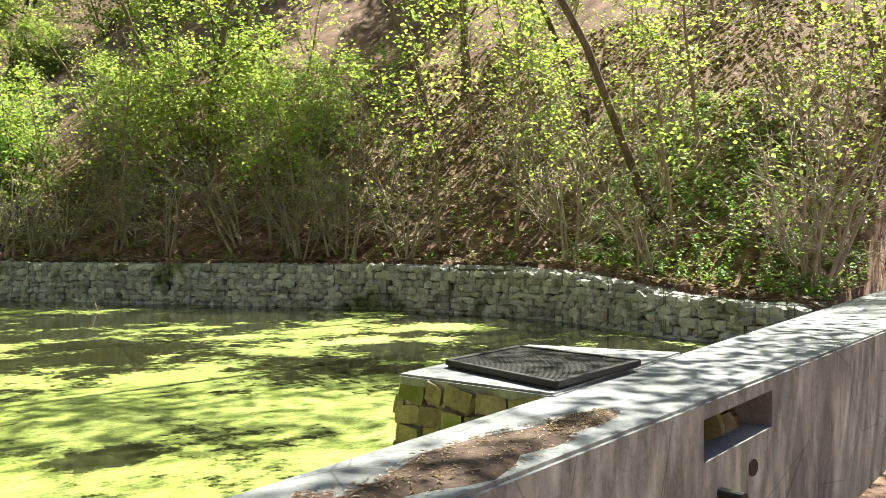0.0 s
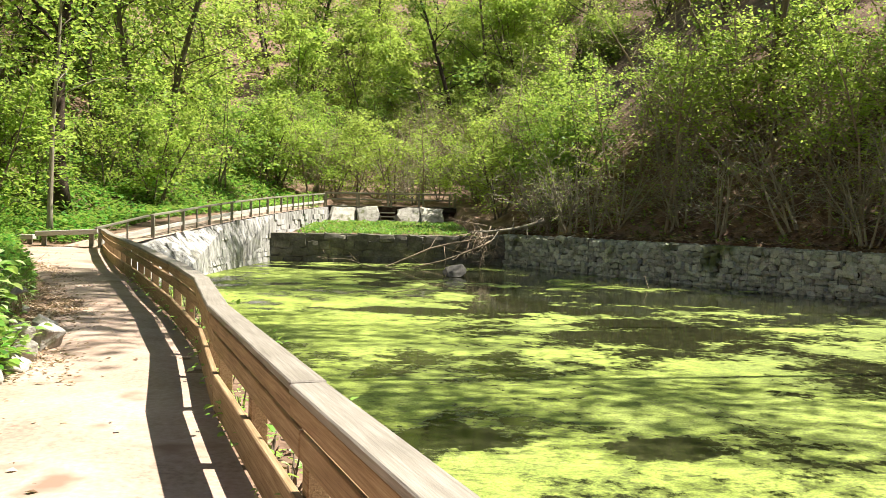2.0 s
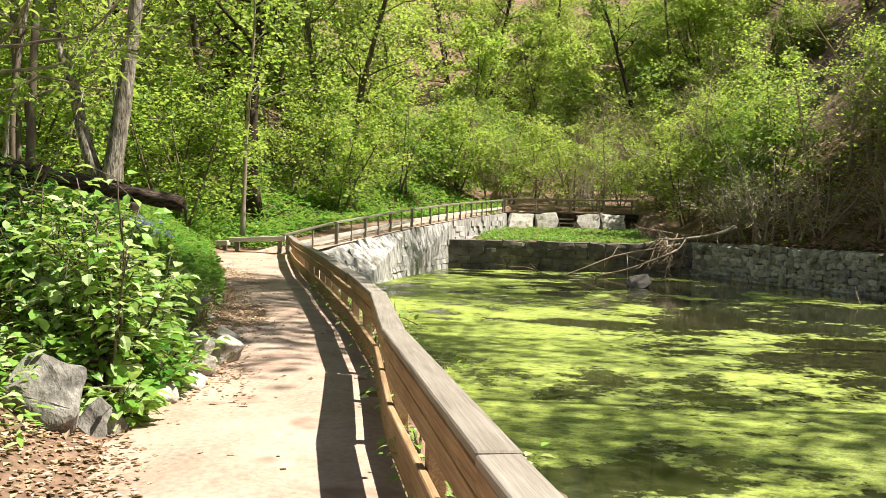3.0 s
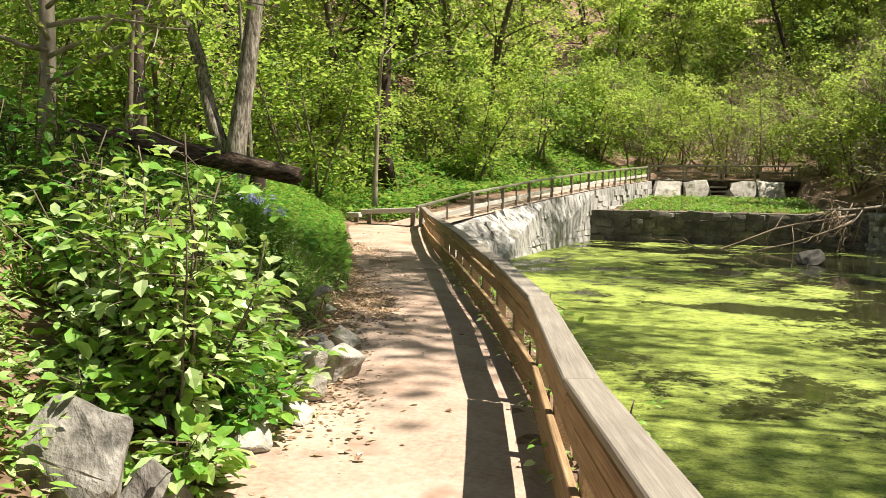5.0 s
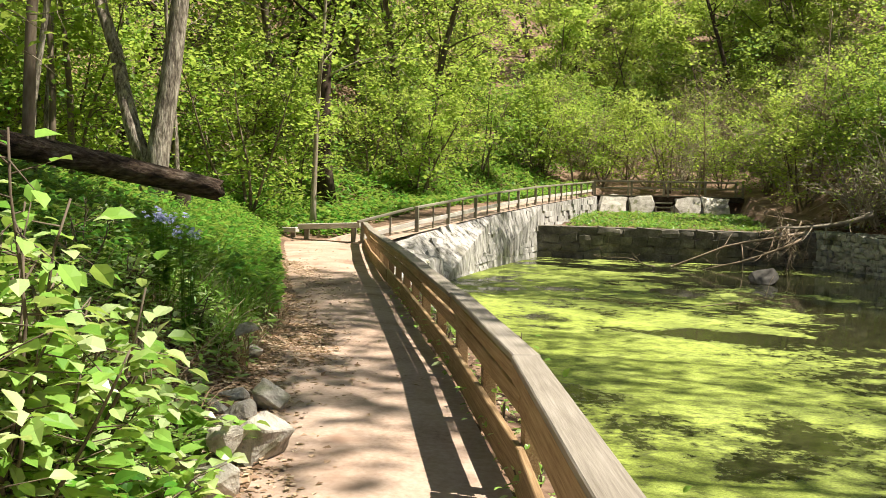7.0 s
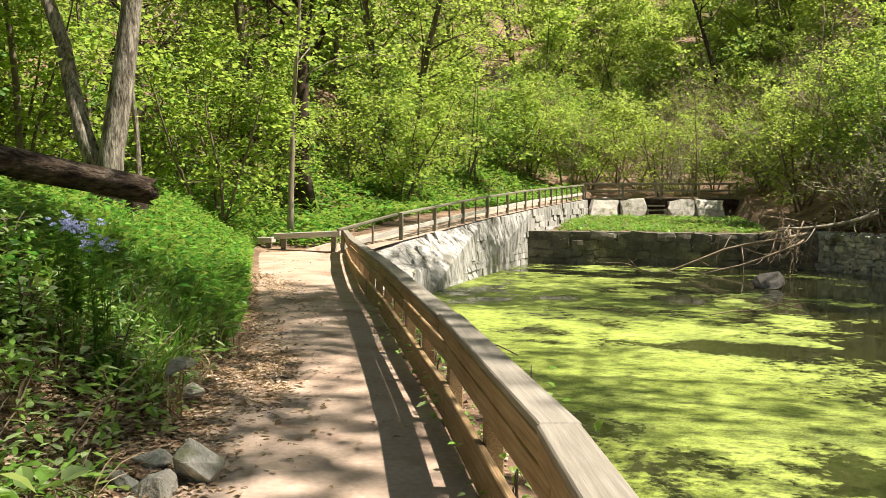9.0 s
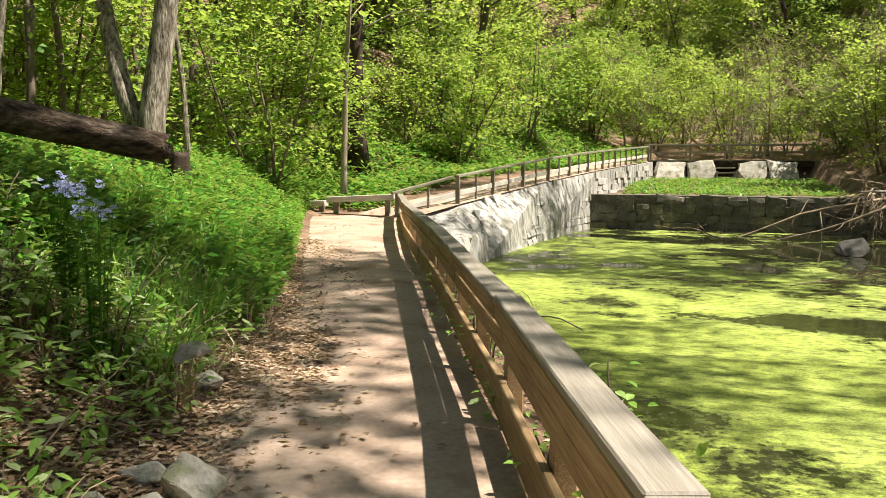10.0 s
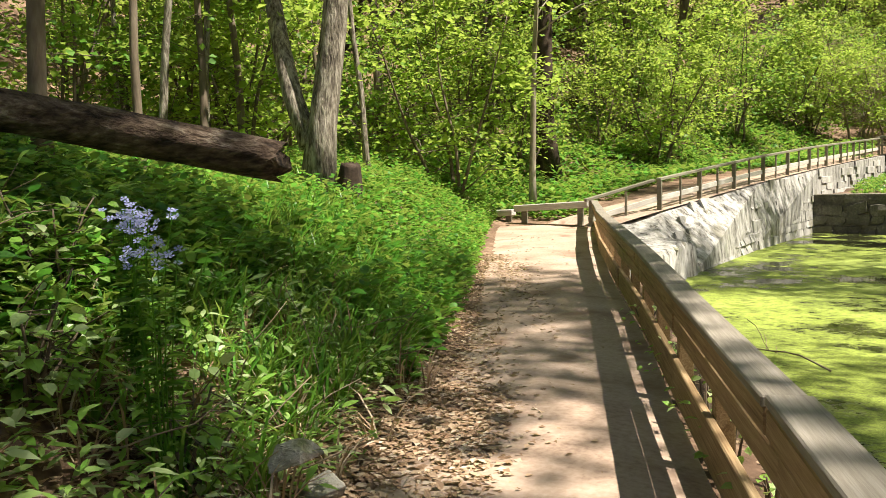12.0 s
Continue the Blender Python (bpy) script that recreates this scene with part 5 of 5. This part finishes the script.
def phlox(x, y, z, seed):
    """A clump of small blue flowers."""
    rng = np.random.default_rng(seed)
    root = new("phlox_clump")
    g = ground_z(x, y)
    root.matrix_basis = pose(x, y, g)
    V, F, C, W = [], [], [], []
    for i in range(9):
        top = Vector((rng.normal(0, 0.05), rng.normal(0, 0.04), z - g + 0.03 + rng.normal(0, 0.018)))
        stem = tube([(top.x * 0.4, top.y * 0.4, 0), top * 0.6, top], [0.004, 0.003, 0.002], 4)
        put("stem", mesh_of("stem", *stem, HERB), root)
        for j in range(18):
            q = top * rng.uniform(0.3, 0.9)
            C.append(q)
            W.append((rng.normal(), rng.normal(), 0.2))
        for j in range(4):
            c = top + Vector(rng.normal(0, 0.02, 3))
            n = Vector((rng.normal(0.3, 0.4), rng.normal(-0.4, 0.4), 1)).normalized()
            u = n.orthogonal().normalized()
            w = n.cross(u)
            for p in range(5):
                a0 = p * 1.2566
                k = len(V)
                for a, r in ((a0, 0.002), (a0 - 0.45, 0.015), (a0, 0.019), (a0 + 0.45, 0.015)):
                    V.append(c + (u * math.cos(a) + w * math.sin(a)) * r + n * r * 0.1)
                F.append((k, k + 1, k + 2, k + 3))
    put("foliage", mesh_of("foliage", *blade_leaf(rng, C, W, 0.075, 0.17), HERB), root)
    put("blossom", mesh_of("blossom", V, F, PETAL), root, None, "pale violet-blue petals")
    tagged(root, "clump of pale violet-blue woodland flowers on the bank", "flowers", "flower clumps")


PETAL = leafy("petal", [(0, (0.32, 0.34, 0.75)), (1, (0.5, 0.52, 0.88))], 0.3)
phlox(-3.2, 3.88, 1.23, 1)
phlox(-3.08, 3.8, 1.2, 2)
phlox(-2.75, 3.6, 1.1, 3)


def young_tree():
    """A slim tree on the bank whose low boughs carry fresh leaves over the path's edge."""
    ob = tree(181, 7.5, 0.08, 0.3, 2.2, 1100, 0.12, BARK_PALE, LEAF_SPRING, limbs=22, sub=5, rise=0.25, lean=(0.05, 0.02), name="young_tree")
    rng = np.random.default_rng(182)
    g = ground_z(-4.0, 2.0)
    for z, way, length in ((2.2, (0.95, -0.25, 0.08), 2.3), (2.4, (0.9, -0.45, 0.05), 2.6), (2.55, (0.6, -0.8, 0.04), 2.4), (2.65, (1.0, 0.1, 0.02), 2.4),
                           (2.8, (0.8, -0.6, 0.0), 2.9), (2.45, (-0.3, -0.9, 0.1), 2.0), (2.95, (0.95, -0.2, -0.03), 2.8), (3.1, (0.75, -0.7, -0.05), 3.1)):
        pts, rad = limb(rng, (0.03, 0, z - g), way, length, 0.022, 0.005, 0.1, 9)
        wood, C, W = [tube(pts, rad, 5)], [], []
        for i in range(16):
            q = rng.uniform(2.5, 9)
            k = min(int(q), 8)
            p = pts[k].lerp(pts[k + 1], q - k)
            d = (pts[k + 1] - pts[k]).normalized() + Vector(rng.normal(0, 0.7, 3))
            tp, tr = limb(rng, p, d, rng.uniform(0.25, 0.7), 0.006, 0.002, 0.2, 4)
            wood.append(tube(tp, tr, 3))
            for j in range(8):
                C.append(tp[rng.integers(1, 5)] + Vector(rng.normal(0, 0.025, 3)))
                W.append((rng.normal(), rng.normal(), rng.uniform(-0.7, 0.2)))
        bough = put("bough", mesh_of("bough", *gather(wood), BARK_PALE, True), ob)
        put("leaves", mesh_of("leaves", *blade_leaf(rng, C, W, 0.085, 0.28), LEAF_SPRING), bough)
    ob.matrix_basis = pose(-4.0, 2.0, g)
    tagged(ob, "young pale-barked tree reaching low leafy twigs over the bank", "tree")


young_tree()


def arching_grass(rng, places, length, wide, blades):
    """Tufts of long narrow blades that rise and bend over."""
    base = np.repeat(np.asarray(places), blades, 0)
    m = len(base)
    a = rng.uniform(0, 6.283, m)
    out = np.stack([np.cos(a), np.sin(a), np.zeros(m)], 1)
    side = np.stack([-np.sin(a), np.cos(a), np.zeros(m)], 1)
    L = (length * rng.uniform(0.5, 1.3, m))[:, None]
    reach = rng.uniform(0.35, 0.8, m)[:, None]
    rows = []
    for f, w in ((0.0, 0.7), (0.3, 1.0), (0.6, 0.9), (0.85, 0.55), (1.0, 0.05)):
        c = base + out * (L * reach * f ** 1.4 + 0.02) + np.array([0, 0, 1.0]) * L * (1.15 * f - 0.85 * reach * f ** 2.2)
        rows += [c + side * wide * w, c - side * wide * w]
    v = np.stack(rows, 1).reshape(-1, 3)
    k = np.arange(m)[:, None] * 10
    return v.tolist(), np.concatenate([k + [2 * i, 2 * i + 1, 2 * i + 3, 2 * i + 2] for i in range(4)]).tolist()


put("grass", mesh_of("grass", *arching_grass(ur, strew(ur, 420, 3.6, 9.5, -1, 0.45, 2.6), 0.42, 0.007, 11), HERB), label="long arching grass hanging over the path's edge", category="grass", kind="stuff")
put("grass", mesh_of("grass", *arching_grass(ur, strew(ur, 500, -1.5, 14, -1, 1.4, 5.5), 0.45, 0.008, 9), HERB), label="long grass among the herbs on the bank", category="grass", kind="stuff")
put("dry_grass", mesh_of("dry_grass", *arching_grass(ur, strew(ur, 90, 0.8, 7, -1, 0.2, 1.6), 0.38, 0.005, 8), DRY_LEAF), label="dry bleached grass on the bank", category="grass", kind="stuff")
stalks = []
for q in strew(ur, 80, 0.6, 6.5, -1, 0.15, 2.2):
    sp, sr = limb(ur, q + np.array([0, 0, 0.02]), (ur.normal(), ur.normal(), ur.uniform(0.0, 0.7)), ur.uniform(0.3, 0.9), 0.006, 0.002, 0.14, 4)
    stalks.append(tube(sp, sr, 4))
put("dead_stalks", mesh_of("dead_stalks", *gather(stalks), TWIG, True), label="thin dead twigs and stalks lying on the bank", category="twigs", kind="stuff")
# seedlings between railing and water
for k, (x, y, h) in enumerate(((0.18, 3.9, 0.42), (0.5, 2.9, 0.3), (0.95, 1.0, 0.3), (-0.6, 6.4, 0.35), (1.3, -1.3, 0.25))):
    bush(60 + k, at_y(RAIL, y) + 0.55, y, h + 0.1, 0.15, 2, 30, 0.06, LEAF_BUSH, "small green seedling on the bank edge", "seedling", -0.04)
for y in np.arange(-3.4, 9, 0.55):
    bush(int(100 + y * 5), at_y(RAIL, y) + 0.2 + 0.05 * math.sin(y * 7), y, 0.3, 0.14, 5, 40, 0.055, LEAF_BUSH, "small weeds growing under the railing", "weeds", 0.0)

# leafy trees that close the head of the valley
vr = np.random.default_rng(77)
for i in range(10):
    x, y = -6 + i * 2.4 + vr.normal(0, 0.8), 66 + (i * 7) % 17
    ob = copy_thing(far[i % 2], pose(x, y, ground_z(x, y) - 0.2, 0, 0, vr.uniform(0, 360)))
    tagged(ob, "broad leafy tree on the far wooded slope", "tree", "trees on the far slopes")

# low twiggy trees over the far end of the steep slope
for i in range(7):
    y = 19 + i * 2.6
    x = right_x(y) + 2.5 + (i * 5) % 8
    ob = copy_thing(low[1] if i % 2 else grey[i // 2 % 2], pose(x, y, ground_z(x, y) - 0.1, 0, 0, vr.uniform(0, 360)))
    tagged(ob, "twiggy tree on the steep slope over the pond", "tree", "trees over the pond")

# understorey behind the forked tree and past the footbridge
for i, (x, y, k, turn) in enumerate(((-10.9, 13.6, 0, 140), (-11.3, 9.9, 1, 60), (-10.9, 7.4, 1, 200), (-9.0, 4.6, 1, 310), (-12.5, 5.6, 1, 100),
                                     (-1.0, 47.5, 0, 30), (2.6, 46.0, 2, 90), (5.6, 48.0, 0, 200), (-4.4, 46.5, 0, 290), (3.8, 52.0, 0, 150), (0.4, 51.0, 2, 240))):
    ob = copy_thing(low[k], pose(x, y, ground_z(x, y) - 0.1, 0, 0, turn))
    tagged(ob, "bushy understorey tree in bright spring leaf", "tree", "understorey trees")
